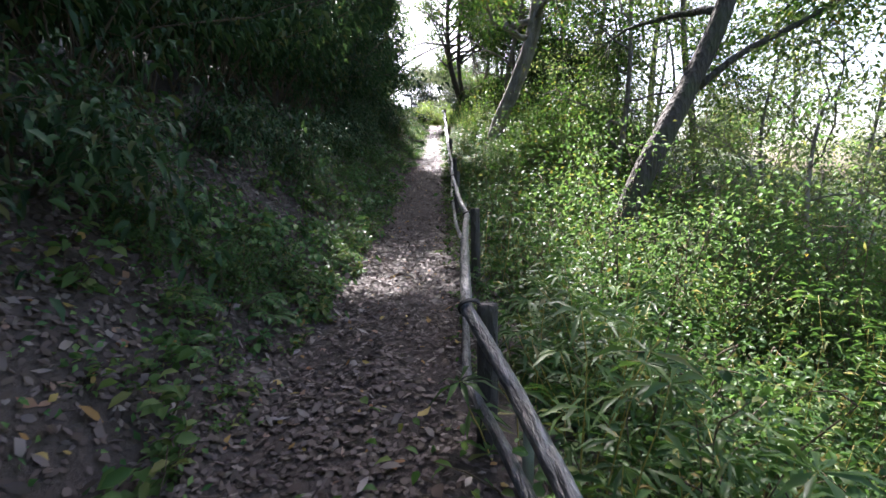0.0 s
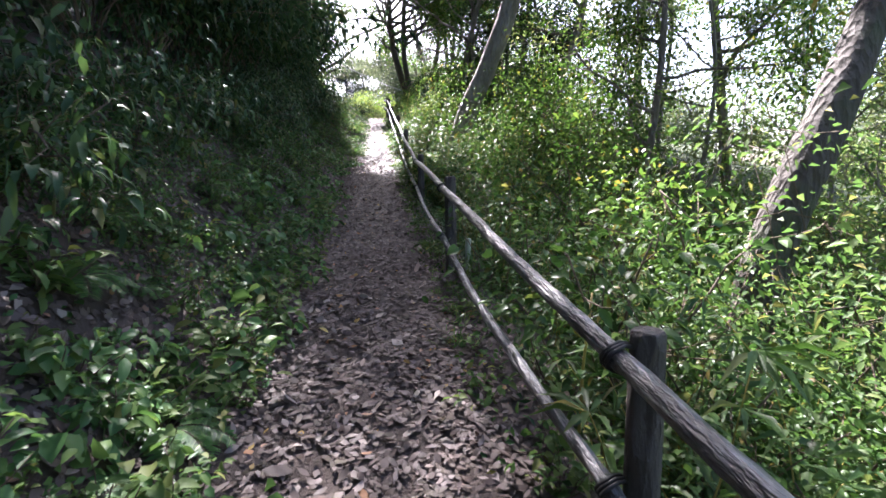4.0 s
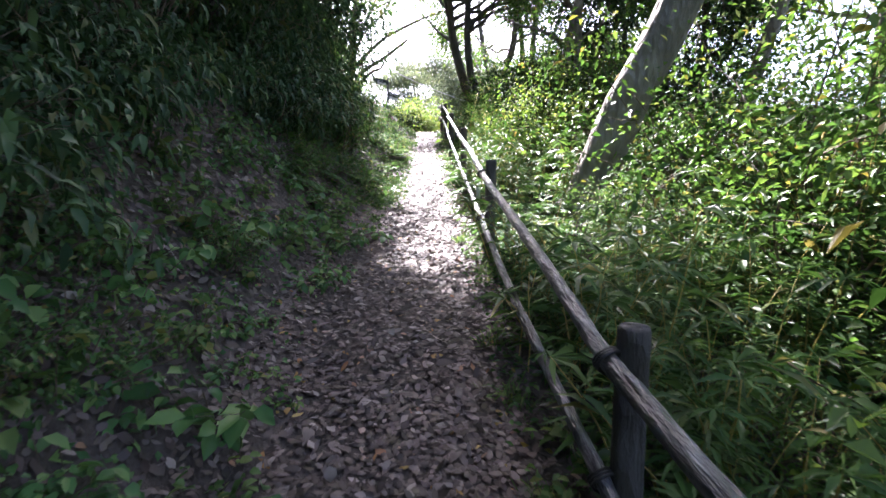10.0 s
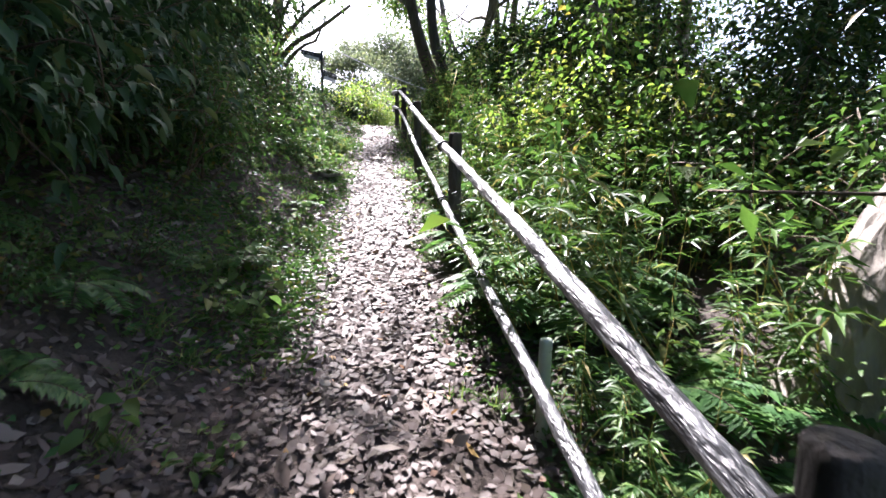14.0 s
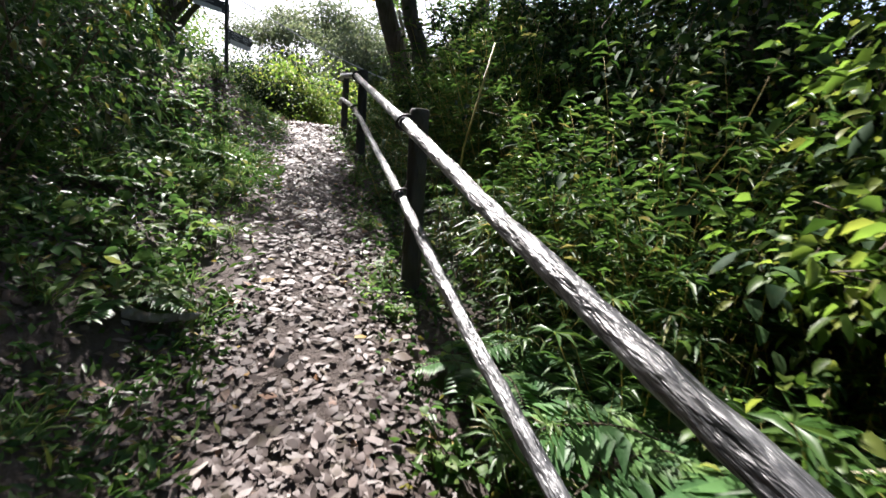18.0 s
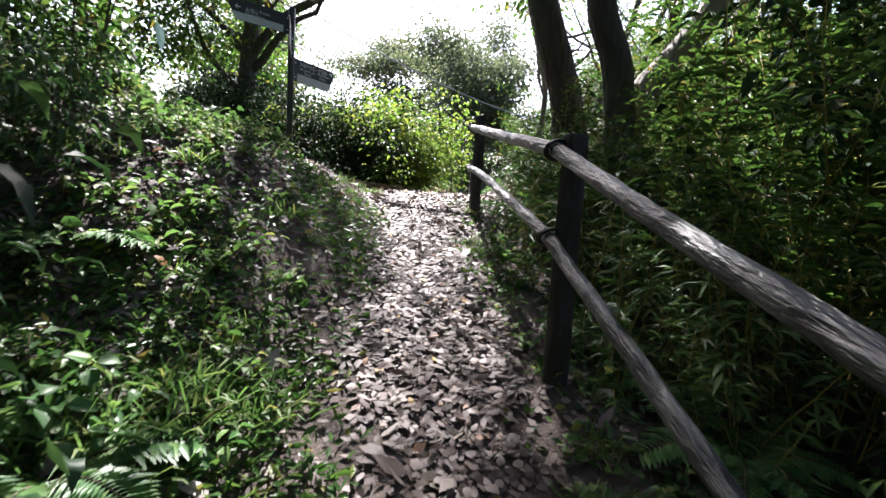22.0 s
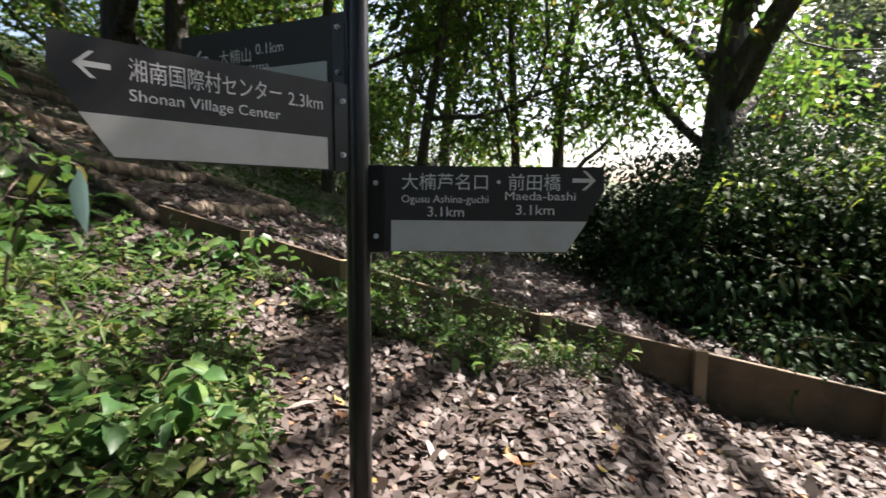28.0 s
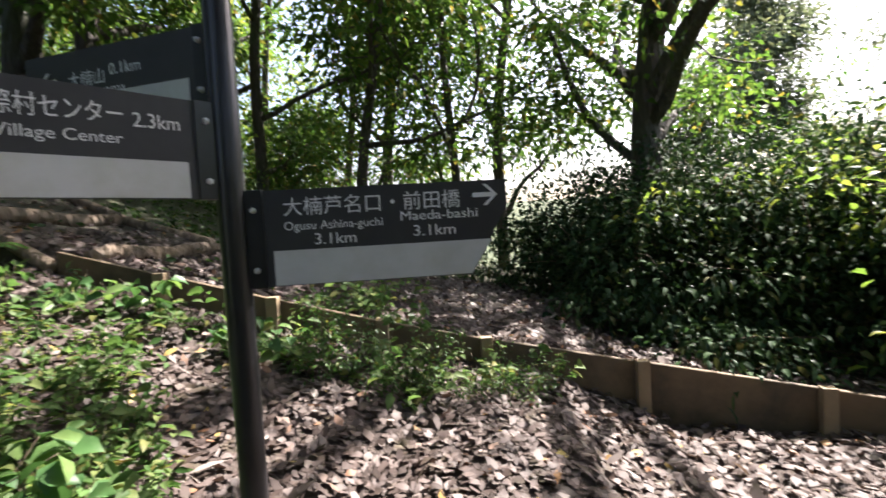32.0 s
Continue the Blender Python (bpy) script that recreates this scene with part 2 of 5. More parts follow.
# ---- mesh helpers ----


def mesh_from(name, verts, faces, material, smooth=False):
    me = bpy.data.meshes.new(name)
    verts = np.asarray(verts, dtype=np.float32)
    if isinstance(faces, np.ndarray):
        k, cnt = faces.shape[1], len(faces)
        me.vertices.add(len(verts))
        me.vertices.foreach_set("co", verts.ravel())
        me.loops.add(k * cnt)
        me.loops.foreach_set("vertex_index", faces.astype(np.int32).ravel())
        me.polygons.add(cnt)
        me.polygons.foreach_set("loop_start", np.arange(0, k * cnt, k, dtype=np.int32))
        if smooth:
            me.polygons.foreach_set("use_smooth", np.ones(cnt, dtype=bool))
        me.update(calc_edges=True)
    else:
        me.from_pydata([tuple(map(float, v)) for v in verts], [], faces)
        if smooth:
            me.polygons.foreach_set("use_smooth", np.ones(len(faces), dtype=bool))
    me.materials.append(material)
    return me


def part(name, bm, material, parent, label=""):
    me = bpy.data.meshes.new(name)
    bm.to_mesh(me)
    bm.free()
    me.materials.append(material)
    return part_me(name, me, parent, label)


def part_me(name, me, parent, label=""):
    ob = new(name, me)
    ob.parent = parent
    if label:
        ob["label"] = label
    return ob


def thing(name, label, category, group="", kind="", at=(0, 0, 0)):
    ob = tagged(new(name), label, category, group, kind)
    ob.location = at
    return ob


def smooth(a, b, v):
    t = np.clip((v - a) / (b - a), 0, 1)
    return t * t * (3 - 2 * t)


def tube(path, radii, sides=8, rough=0.0, seed=0):
    """A round limb along a path; rough: share of its radius by which its skin wavers."""
    path = np.asarray(path, float)
    rng = np.random.default_rng(seed)
    tang = np.gradient(path, axis=0)
    tang /= np.linalg.norm(tang, axis=1)[:, None] + 1e-9
    ref = np.array([1.0, 0, 0]) if abs(tang[:, 0]).mean() < 0.7 else np.array([0, 0, 1.0])
    u = np.cross(tang, ref)
    u /= np.linalg.norm(u, axis=1)[:, None]
    w = np.cross(tang, u)
    ang = np.linspace(0, 2 * np.pi, sides, endpoint=False)
    n = len(path)
    r = np.asarray(radii, float)[:, None] * (1 + rough * rng.normal(size=(n, sides)))
    v = path[:, None] + r[..., None] * (np.cos(ang)[None, :, None] * u[:, None] + np.sin(ang)[None, :, None] * w[:, None])
    v = v.reshape(-1, 3)
    i, j = np.meshgrid(np.arange(n - 1), np.arange(sides), indexing="ij")
    a, b = i * sides + j, i * sides + (j + 1) % sides
    f = np.stack([a, b, b + sides, a + sides], -1).reshape(-1, 4)
    v = np.vstack([v, path[:1], path[-1:]])
    caps = [[len(v) - 2, (k + 1) % sides, k, k] for k in range(sides)]
    caps += [[len(v) - 1, (n - 1) * sides + k, (n - 1) * sides + (k + 1) % sides, (n - 1) * sides + (k + 1) % sides] for k in range(sides)]
    quads = [tuple(q) for q in f]
    tris = [tuple(c[:3]) for c in caps]
    return v, quads + tris


def join(pieces):
    vs, fs, off = [], [], 0
    for v, f in pieces:
        vs.append(np.asarray(v))
        fs += [tuple(i + off for i in q) for q in f]
        off += len(v)
    return np.vstack(vs), fs


def tube_mesh(name, path, radii, material, sides=8, rough=0.0, seed=0):
    v, f = tube(path, radii, sides, rough, seed)
    return mesh_from(name, v, f, material, True)


def unit(a):
    return a / (np.linalg.norm(a, axis=-1, keepdims=True) + 1e-9)


def leaves(pos, along, length, width, rng, droop=0.25, up=None, fine=False, flat=False, dead=False):
    """Folded, drooping leaves: five points and four triangles each, or, finer, eight and eight."""
    n = len(pos)
    along = unit(along)
    if up is None:
        up = np.tile([0, 0, 1.0], (n, 1)) + 0.55 * rng.normal(size=(n, 3))
    side = unit(np.cross(along, up))
    nor = np.cross(side, along)
    length = np.broadcast_to(length, n)[:, None] * rng.uniform(0.65, 1.25, (n, 1))
    width = np.broadcast_to(width, n)[:, None] * rng.uniform(0.75, 1.2, (n, 1))
    down = np.array([0, 0, 1.0]) * length * droop
    tip = pos + along * length * (1 - 0.3 * droop) - down
    if flat:
        mid, fold = pos + along * length * 0.5, nor * width * rng.uniform(-0.15, 0.45, (n, 1))
        v = np.stack([pos, mid + side * width / 2 + fold, mid - side * width / 2 + fold, tip], 1).reshape(-1, 3)
        b = 4 * np.arange(n)[:, None]
        tri = ([0, 3, 1], [0, 2, 3])
    elif dead:
        # a curled dead leaf, uneven on its two sides
        length = length * rng.uniform(0.55, 1.25, (n, 1))
        width = width * rng.uniform(0.7, 1.3, (n, 1))
        tip = pos + along * length
        a1, a2 = rng.uniform(0.22, 0.42, (n, 1)), rng.uniform(0.55, 0.8, (n, 1))
        w1, w2 = rng.uniform(0.35, 0.6, (n, 1)), rng.uniform(0.3, 0.55, (n, 1))
        curl, lift = nor * width * rng.uniform(-0.12, 0.25, (n, 1)), nor * length * rng.uniform(0, 0.12, (n, 1))
        v = np.stack([pos, pos + along * length * a1 + side * width * w1 + curl, pos + along * length * a1 - side * width * w2 + curl, pos + along * length * a2 + side * width * w2 + curl,
                      pos + along * length * (a2 - 0.1) - side * width * w1 + curl, tip + lift + side * width * (w1 - w2)], 1).reshape(-1, 3)
        b = 6 * np.arange(n)[:, None]
        tri = ([0, 2, 1], [1, 2, 4], [1, 4, 3], [3, 4, 5])
    elif fine:
        c1, c2 = pos + along * length * 0.3 - 0.06 * down, pos + along * length * 0.66 - 0.4 * down
        w1, w2, fold = side * width * 0.5, side * width * 0.42, nor * width * 0.2
        v = np.stack([pos, c1 + w1 + fold, c1 - w1 + fold, c2 + w2 + fold, c2 - w2 + fold, tip, c1, c2], 1).reshape(-1, 3)
        b = 8 * np.arange(n)[:, None]
        tri = ([0, 6, 1], [0, 2, 6], [1, 6, 7], [1, 7, 3], [6, 2, 4], [6, 4, 7], [3, 7, 5], [7, 4, 5])
    else:
        mid = pos + along * length * 0.48 - 0.15 * down
        fold = nor * width * 0.22
        v = np.stack([pos, mid + side * width / 2 + fold, mid - side * width / 2 + fold, tip, mid], 1).reshape(-1, 3)
        b = 5 * np.arange(n)[:, None]
        tri = ([0, 4, 1], [0, 2, 4], [1, 4, 3], [4, 2, 3])
    f = np.stack([b + k for k in tri], 1).reshape(-1, 3)
    return v, f


def stack(batches):
    vs, fs, off = [], [], 0
    for v, f in batches:
        vs.append(v)
        fs.append(f + off)
        off += len(v)
    return np.vstack(vs), np.vstack(fs)


# ---- the ground ----
PATH_Y = [-6, 0, 3.7, 5.4, 8.6, 11.7, 15.2, 18, 19.8, 21.4, 22.7, 26.4, 28.5, 30, 32, 35, 40, 50, 80]
PATH_Z = [-0.3, 0.0, 0.16, 0.35, 0.8, 1.27, 1.95, 2.55, 2.95, 3.38, 3.68, 4.53, 4.91, 4.92, 4.76, 4.3, 3.6, 3.0, 2.0]


def path_z(y):
    return (np.interp(y - 0.5, PATH_Y, PATH_Z) + np.interp(y, PATH_Y, PATH_Z) + np.interp(y + 0.5, PATH_Y, PATH_Z)) / 3


def lumps(x, y):
    return (np.sin(1.7 * x + 0.6 * y) * np.sin(1.3 * y - 0.4 * x + 1) + 0.5 * np.sin(4.1 * x + 1.1) * np.sin(3.7 * y + 0.7 * x) + 0.3 * np.sin(9 * x + 2 * y) * np.sin(8 * y - x))


def ground_z(x, y):
    x, y = np.asarray(x, float), np.asarray(y, float)
    z = path_z(y)
    d = np.maximum(0, -1.05 - x)
    steep = 0.35 * np.minimum(d, 0.35) + 1.15 * np.maximum(0, d - 0.35)
    steep = 3.4 * np.tanh(steep / 3.4)
    mid = 1.6 * np.tanh((0.75 - 0.42 * smooth(20, 24, y)) * d / 1.6)
    a, b = smooth(15, 19, y), smooth(24.2, 26.8, y + 0.8 * np.maximum(0, -x - 3))
    bank = z + (1 - a) * steep + a * mid
    # the junction: a slope that climbs beside the plank edging
    s = -0.59 * (x + 2.75) - 0.81 * (y - 29.1)
    v = -0.81 * (x + 2.75) + 0.59 * (y - 29.1)
    s = s - 0.85 * np.maximum(0, s - 1.3) * smooth(-2.9, -2.0, x)
    slope = 5.08 + np.maximum(-0.26, 0.27 * np.minimum(s, 0)) + 0.14 * np.clip(s, 0, 1.2) + 0.357 * np.maximum(0, s - 1.2) + 0.113 * np.maximum(0, s - 3)
    low_s = np.clip(s, 0, 3)
    slope = slope + (0.27 * low_s - 0.14 * np.minimum(low_s, 1.2) - 0.357 * np.maximum(0, low_s - 1.2)) * smooth(-1.3, -0.4, v) + 0.09 * smooth(-0.5, -0.05, v) * (s > -1)
    trail = 5.31 + np.where(s < 0, 0.2, 0.27) * s + 0.2 * np.maximum(0, s - 3)
    slope = np.where(s > -2.6, slope + (trail - slope) * smooth(0.0, 0.06, v), slope)
    left = smooth(-0.6, -1.7, x)
    j = z + (slope - z) * left
    z = bank + (j - bank) * b * (y < 45)
    r = np.maximum(0, x - 0.4)
    low = -2.6 * np.tanh(0.85 * r / 2.6)
    up = 0.1 * r * smooth(6, 3, x)
    k = smooth(29.5, 32, y)
    hill = 3.0 * np.tanh((0.55 + 0.4 * k) * np.maximum(0, x - 0.95 + 0.25 * k) / 3.0) * smooth(14, 7, x)
    c, e = smooth(11, 15.5, y), smooth(27, 30, y)
    z = z + (1 - c) * low + c * (1 - e) * up + e * hill
    away = smooth(9, 32, np.hypot(x, np.maximum(0, np.abs(y - 16) - 18)))
    z = z + (0.015 + 0.05 * smooth(0.5, 1.2, np.abs(x + 0.45))) * lumps(x, y)
    return z * (1 - away) + away * (7.5 * smooth(2, -12, x) - 7.0 * smooth(-2, 12, x))


def gz(x, y):
    return float(ground_z(x, y))


def axis_steps(lo, hi, step, far):
    core = np.arange(lo, hi + 1e-6, step)
    out = np.array([1, 2, 4, 7, 12, 20, 35, 60, 110, 200, 400, 900.0])
    out = out[out < far]
    return np.concatenate([lo - out[::-1], core, hi + out])


gx, gy = axis_steps(-9, 9, 0.14, 1000), axis_steps(-5, 38, 0.14, 1000)
XX, YY = np.meshgrid(gx, gy, indexing="ij")
gv = np.stack([XX, YY, ground_z(XX, YY)], -1).reshape(-1, 3)
i, j = np.meshgrid(np.arange(len(gx) - 1), np.arange(len(gy) - 1), indexing="ij")
k0 = i * len(gy) + j
gf = np.stack([k0, k0 + len(gy), k0 + len(gy) + 1, k0 + 1], -1).reshape(-1, 4)
tagged(new("ground", mesh_from("ground", gv, gf, SOIL, True)), "dark trodden forest soil rising as a narrow path beside a bank", "ground", kind="structure")

# ---- the fence ----
FENCE = [(0.313, -0.93, 0.526, 0.15, 0.088, 0.092), (0.112, 2.318, 0.835, 0.432, 0.02, 0.09), (0.267, 5.43, 1.101, 0.673, 0.08, 0.09), (0.176, 8.577, 1.591, 1.136, 0.105, 0.082), (0.227, 12.066, 2.002, 1.588, 0.12, 0.088),
         (0.188, 15.357, 2.762, 2.322, 0.138, 0.088), (0.163, 18.7, 3.575, 3.133, 0.11, 0.088), (0.111, 21.554, 4.333, 3.941, 0.08, 0.08), (0.099, 24.65, 5.137, 4.773, 0.07, 0.09), (0.092, 27.53, 5.608, 5.2, 0.12, 0.085)]
BOW = [(0.138, -0.08, 0.07), (-0.013, 0.035, -0.14), (-0.027, 0.028, -0.034), (-0.006, 0.03, -0.056), (-0.005, 0.028, -0.027), (0.022, 0.004, -0.054), (0.046, -0.059, -0.103), (0.052, -0.045, -0.076), (-0.057, 0.013, 0.076)]
fence = thing("rail_fence", "weathered grey-brown log rail fence with dark round posts beside the path", "fence")
for q, (x, y, zt, zl, rise, off) in enumerate(FENCE):
    px = x + off
    base = gz(px, y) - 0.3
    zz = np.array([base, base + 0.3, (zt + zl) / 2, zt + rise - 0.03, zt + rise - 0.008, zt + rise])
    po = part_me("post", tube_mesh("post", [(px + 0.01 * math.sin(7 * q + h), y, h) for h in zz], [0.058, 0.056, 0.054, 0.053, 0.052, 0.046], POST, 14, 0.015, q), fence, "dark round timber post")
    for zr, rr in ((zt, 0.036), (zl, 0.031)):
        for o in (-0.018, 0.0, 0.018):
            ring = [(x + 0.012 + 0.056 * math.cos(t), y + o + 0.01 * math.sin(2 * t), zr + (rr + 0.006) * math.sin(t)) for t in np.linspace(0, 2 * np.pi, 13)]
            part_me("lashing", tube_mesh("lashing", ring, [0.0065] * 13, WIRE, 5), po, "dark twisted wire lashing")
for (x0, y0, t0, l0, _, _), (x1, y1, t1, l1, _, _), (bx, bt, bl) in zip(FENCE[:-1], FENCE[1:], BOW):
    last = (x1, y1) == FENCE[-1][:2]
    for za, zb, bz, r in ((t0, t1, bt, 0.0315), (l0, l1, bl, 0.0265)):
        s = np.linspace(-0.015, 1.07 if last else 1.015, 60)
        rng = np.random.default_rng(int(1000 * za))
        wob = np.cumsum(rng.normal(0, 0.0012, (60, 2)), 0)
        wob -= np.linspace(0, 1, 60)[:, None] * wob[-1]
        m = np.sin(np.pi * np.clip(s, 0, 1))
        way = Vector((x1 - x0, y1 - y0, zb - za))
        p = np.stack([wob[:, 0] + bx * m, way.length * s, wob[:, 1] + bz * m], -1)
        rail = part_me("rail", tube_mesh("rail", p, r * (1 + 0.02 * rng.normal(size=60)), RAIL, 20, 0.035, int(999 * zb)), fence, "grooved grey log rail")
        rail.matrix_basis = Matrix.Translation((x0, y0, za)) @ way.to_track_quat("Y", "Z").to_matrix().to_4x4()

# ---- the signpost ----
SX, SY = -1.708, 27.512
sign = thing("signpost", "black steel trail signpost with three arrow plates in leaf litter", "signpost")
sz = gz(SX, SY)
part_me("pole", tube_mesh("pole", [(SX, SY, h) for h in (sz - 0.3, 5.5, 6.12, 6.578, 6.592, 6.6)], [0.0305, 0.0305, 0.0305, 0.0305, 0.027, 0.012], POLE_BLACK, 28), sign, "glossy black round steel pole")


def box_bm(x0, x1, y0, y1, z0, z1, bev=0.0):
    bm = bmesh.new()
    bmesh.ops.create_cube(bm, size=1)
    bmesh.ops.transform(bm, matrix=Matrix.Translation(((x0 + x1) / 2, (y0 + y1) / 2, (z0 + z1) / 2)) @ Matrix.Diagonal((x1 - x0, y1 - y0, z1 - z0, 1)), verts=bm.verts)
    if bev:
        bmesh.ops.bevel(bm, geom=bm.edges[:], offset=bev, segments=2, affect="EDGES", profile=0.6)
    return bm


def slab(outline, y0, y1):
    """A flat piece with its outline in x and z."""
    bm = bmesh.new()
    a = [bm.verts.new((x, y0, z)) for x, z in outline]
    b = [bm.verts.new((x, y1, z)) for x, z in outline]
    bm.faces.new(a)
    bm.faces.new(b[::-1])
    for k in range(len(a)):
        bm.faces.new((a[k], b[k], b[(k + 1) % len(a)], a[(k + 1) % len(a)]))
    bmesh.ops.recalc_face_normals(bm, faces=bm.faces[:])
    return bm


def lettering(text, x0, x1, z0, z1, parent):
    """White letters between x0 and x1, on the line z0, up to z1."""
    cu = bpy.data.curves.new("lettering", "FONT")
    cu.body, cu.size, cu.extrude, cu.resolution_u = text, 0.04, 0.0, 3
    tmp = bpy.data.objects.new("lettering", cu)
    scene.collection.objects.link(tmp)
    me = bpy.data.meshes.new_from_object(tmp.evaluated_get(bpy.context.evaluated_depsgraph_get()))
    bpy.data.objects.remove(tmp)
    co = np.array([v.co for v in me.vertices])
    lo, hi = co.min(0), co.max(0)
    base = 0.0 if text.isascii() else lo[1]
    k, kz = (x1 - x0) / (hi[0] - lo[0]), (z1 - z0) / (hi[1] - base)
    me.transform(Matrix.Translation((x0 - k * lo[0], -0.0048, z0 - kz * base)) @ Matrix.Rotation(math.pi / 2, 4, "X") @ Matrix.Diagonal((k, kz, 1, 1)))
    me.materials.clear()
    me.materials.append(LETTER)
    ob = part_me("lettering", me, parent, "white lettering")
    ob["kind"] = "stuff"
    return ob


def arrow(x, z, s, side, parent):
    o = [(0.0, 0.0), (0.42, 0.42), (0.58, 0.42), (0.24, 0.09), (1.0, 0.09), (1.0, -0.09), (0.24, -0.09), (0.58, -0.42), (0.42, -0.42)]
    bm = slab([(x + side * s * a, z + s * b) for a, b in o], -0.0052, -0.0040)
    part("arrow", bm, LETTER, parent, "white arrow")


def plate(m, side, length, z0, z1, texts, back):
    """An arrow plate that runs to one side (-1 left, 1 right) of the pole as one reads it."""
    h = z1 - z0
    zb = z0 + 0.37 * h
    root = part("plate", slab([(0.03 * side, z0), (0.03 * side, z1), (length * side, z1), ((length + 0.004) * side, z1 - 0.06), ((length - 0.40 * h) * side, z0)], -0.0025, 0.0025), PLATE_BLACK, sign, "black arrow plate with a white lower band")
    root.matrix_basis = m
    part("band", slab([(0.085 * side, z0 + 0.002), (0.085 * side, zb), ((length - 0.17 * h) * side, zb), ((length - 0.405 * h) * side, z0 + 0.002)], -0.0042, -0.0026), PLATE_WHITE, root, "stained white band")
    part("clamp", box_bm(*sorted((0.022 * side, 0.068 * side)), -0.0075, 0.0075, z0 - 0.002, z1 + 0.002, 0.002), POLE_BLACK, root, "black clamp strip")
    for zz in (z0 + 0.18 * h, z0 + 0.8 * h):
        bm = bmesh.new()
        bmesh.ops.create_cone(bm, cap_ends=True, segments=6, radius1=0.0075, radius2=0.0062, depth=0.008, matrix=Matrix.Translation((0.047 * side, -0.0115, zz)) @ Matrix.Rotation(math.pi / 2, 4, "X"))
        bmesh.ops.create_cone(bm, cap_ends=True, segments=12, radius1=0.004, radius2=0.003, depth=0.006, matrix=Matrix.Translation((0.047 * side, -0.0175, zz)) @ Matrix.Rotation(math.pi / 2, 4, "X"))
        part("bolt", bm, STEEL, root, "bright steel bolt")
    for t in texts:
        lettering(*t, root)
    return root


def plate_pose(angle):
    return pose(SX, SY, 0, 0, 0, angle)


p1 = plate(plate_pose(102.2), -1, 0.596, 6.131, 6.338, [("湘南国際村センター", -0.483, -0.197, 6.272, 6.313), ("2.3km", -0.181, -0.097, 6.271, 6.299), ("Shonan Village Center", -0.484, -0.200, 6.236, 6.257)], 0)
arrow(-0.564, 6.290, 0.054, 1, p1)
p2 = plate(plate_pose(59.5), 1, 0.622, 5.928, 6.146, [("大楠芦名口・前田橋", 0.113, 0.514, 6.086, 6.128), ("Ogusu Ashina-guchi", 0.112, 0.333, 6.054, 6.073), ("Maeda-bashi", 0.375, 0.553, 6.062, 6.083), ("3.1km", 0.178, 0.271, 6.019, 6.044), ("3.1km", 0.403, 0.50, 6.025, 6.050)], 0)
arrow(0.602, 6.112, 0.058, -1, p2)
p3 = plate(plate_pose(39.1), -1, 0.58, 6.345, 6.52, [("大楠山", -0.439, -0.327, 6.43, 6.468), ("0.1km", -0.31, -0.218, 6.447, 6.474), ("Ogusuyama", -0.44, -0.266, 6.408, 6.426)], 0)
arrow(-0.53, 6.455, 0.05, 1, p3)

# ---- board edging and log stair ----
edging = thing("board_edging", "weathered brown plank edging held by square stakes along the trail", "edging")


STAKES = [(-4.26, 27.03, 6.02), (-3.87, 27.55, 5.84), (-3.48, 28.08, 5.66), (-3.1, 28.6, 5.49), (-2.75, 29.1, 5.35), (-2.15, 29.76, 5.19), (-1.45, 30.35, 5.06), (-0.71, 30.68, 5.0), (0.0, 30.98, 4.93), (0.55, 31.25, 4.86)]
for a, b in zip(STAKES[:-1], STAKES[1:]):
    a, b = Vector(a), Vector(b)
    flat_way = Vector((b.x - a.x, b.y - a.y, 0)).normalized()
    out = Vector((-flat_way.y, flat_way.x, 0))
    bm = bmesh.new()
    rows = []
    for p in (a + 0.004 * flat_way, b - 0.004 * flat_way):
        rows.append([bm.verts.new(p + out * o + Vector((0, 0, h))) for o, h in ((-0.017, -0.42), (0.017, -0.42), (0.017, 0.0), (-0.017, 0.0))])
    for k in range(4):
        bm.faces.new((rows[0][k], rows[0][(k + 1) % 4], rows[1][(k + 1) % 4], rows[1][k]))
    bm.faces.new(rows[0][::-1])
    bm.faces.new(rows[1])
    bmesh.ops.recalc_face_normals(bm, faces=bm.faces[:])
    bmesh.ops.bevel(bm, geom=bm.edges[:], offset=0.004, segments=1, affect="EDGES")
    part("plank", bm, BOARD, edging)
    st = part("stake", box_bm(-0.035, 0.035, -0.03, 0.03, -0.6, 0.02, 0.005), BOARD_POST, edging, "square pale wooden stake")
    st.matrix_basis = Matrix.Translation(b - out * 0.05) @ Matrix.Rotation(math.atan2(flat_way.y, flat_way.x), 4, "Z")

log_steps = thing("log_stair", "worn log steps climbing the leafy slope under trees", "stair")
for q, (x, y) in enumerate([(-4.5, 27.6), (-5.3, 26.95), (-6.1, 26.4), (-6.9, 25.9), (-7.6, 25.5), (-8.3, 25.1), (-9.0, 24.75), (-9.8, 24.4)]):
    a, b = Vector((x + 0.3, y - 0.42, 0)), Vector((x - 0.3, y + 0.42, 0))
    part_me("log", tube_mesh("log", [(*a.lerp(b, t).xy, gz(*a.lerp(b, t).xy) + 0.045 + 0.008 * math.sin(5 * t + q)) for t in np.linspace(0, 1, 8)], [0.05, 0.058, 0.056, 0.06, 0.055, 0.058, 0.054, 0.05], LOG, 12, 0.03, q), log_steps, "round weathered step log")
for dx, dy in ((0.36, -0.5), (-0.36, 0.5)):
    pts = [(x + dx, y + dy) for x, y in ((-4.6, 27.5), (-5.3, 26.95), (-6.1, 26.4), (-6.9, 25.9))]
    part_me("stringer", tube_mesh("stringer", [(x, y, gz(x, y) + 0.05) for x, y in pts], [0.045] * 4, LOG, 8, 0.03, 5), log_steps, "log stringer")

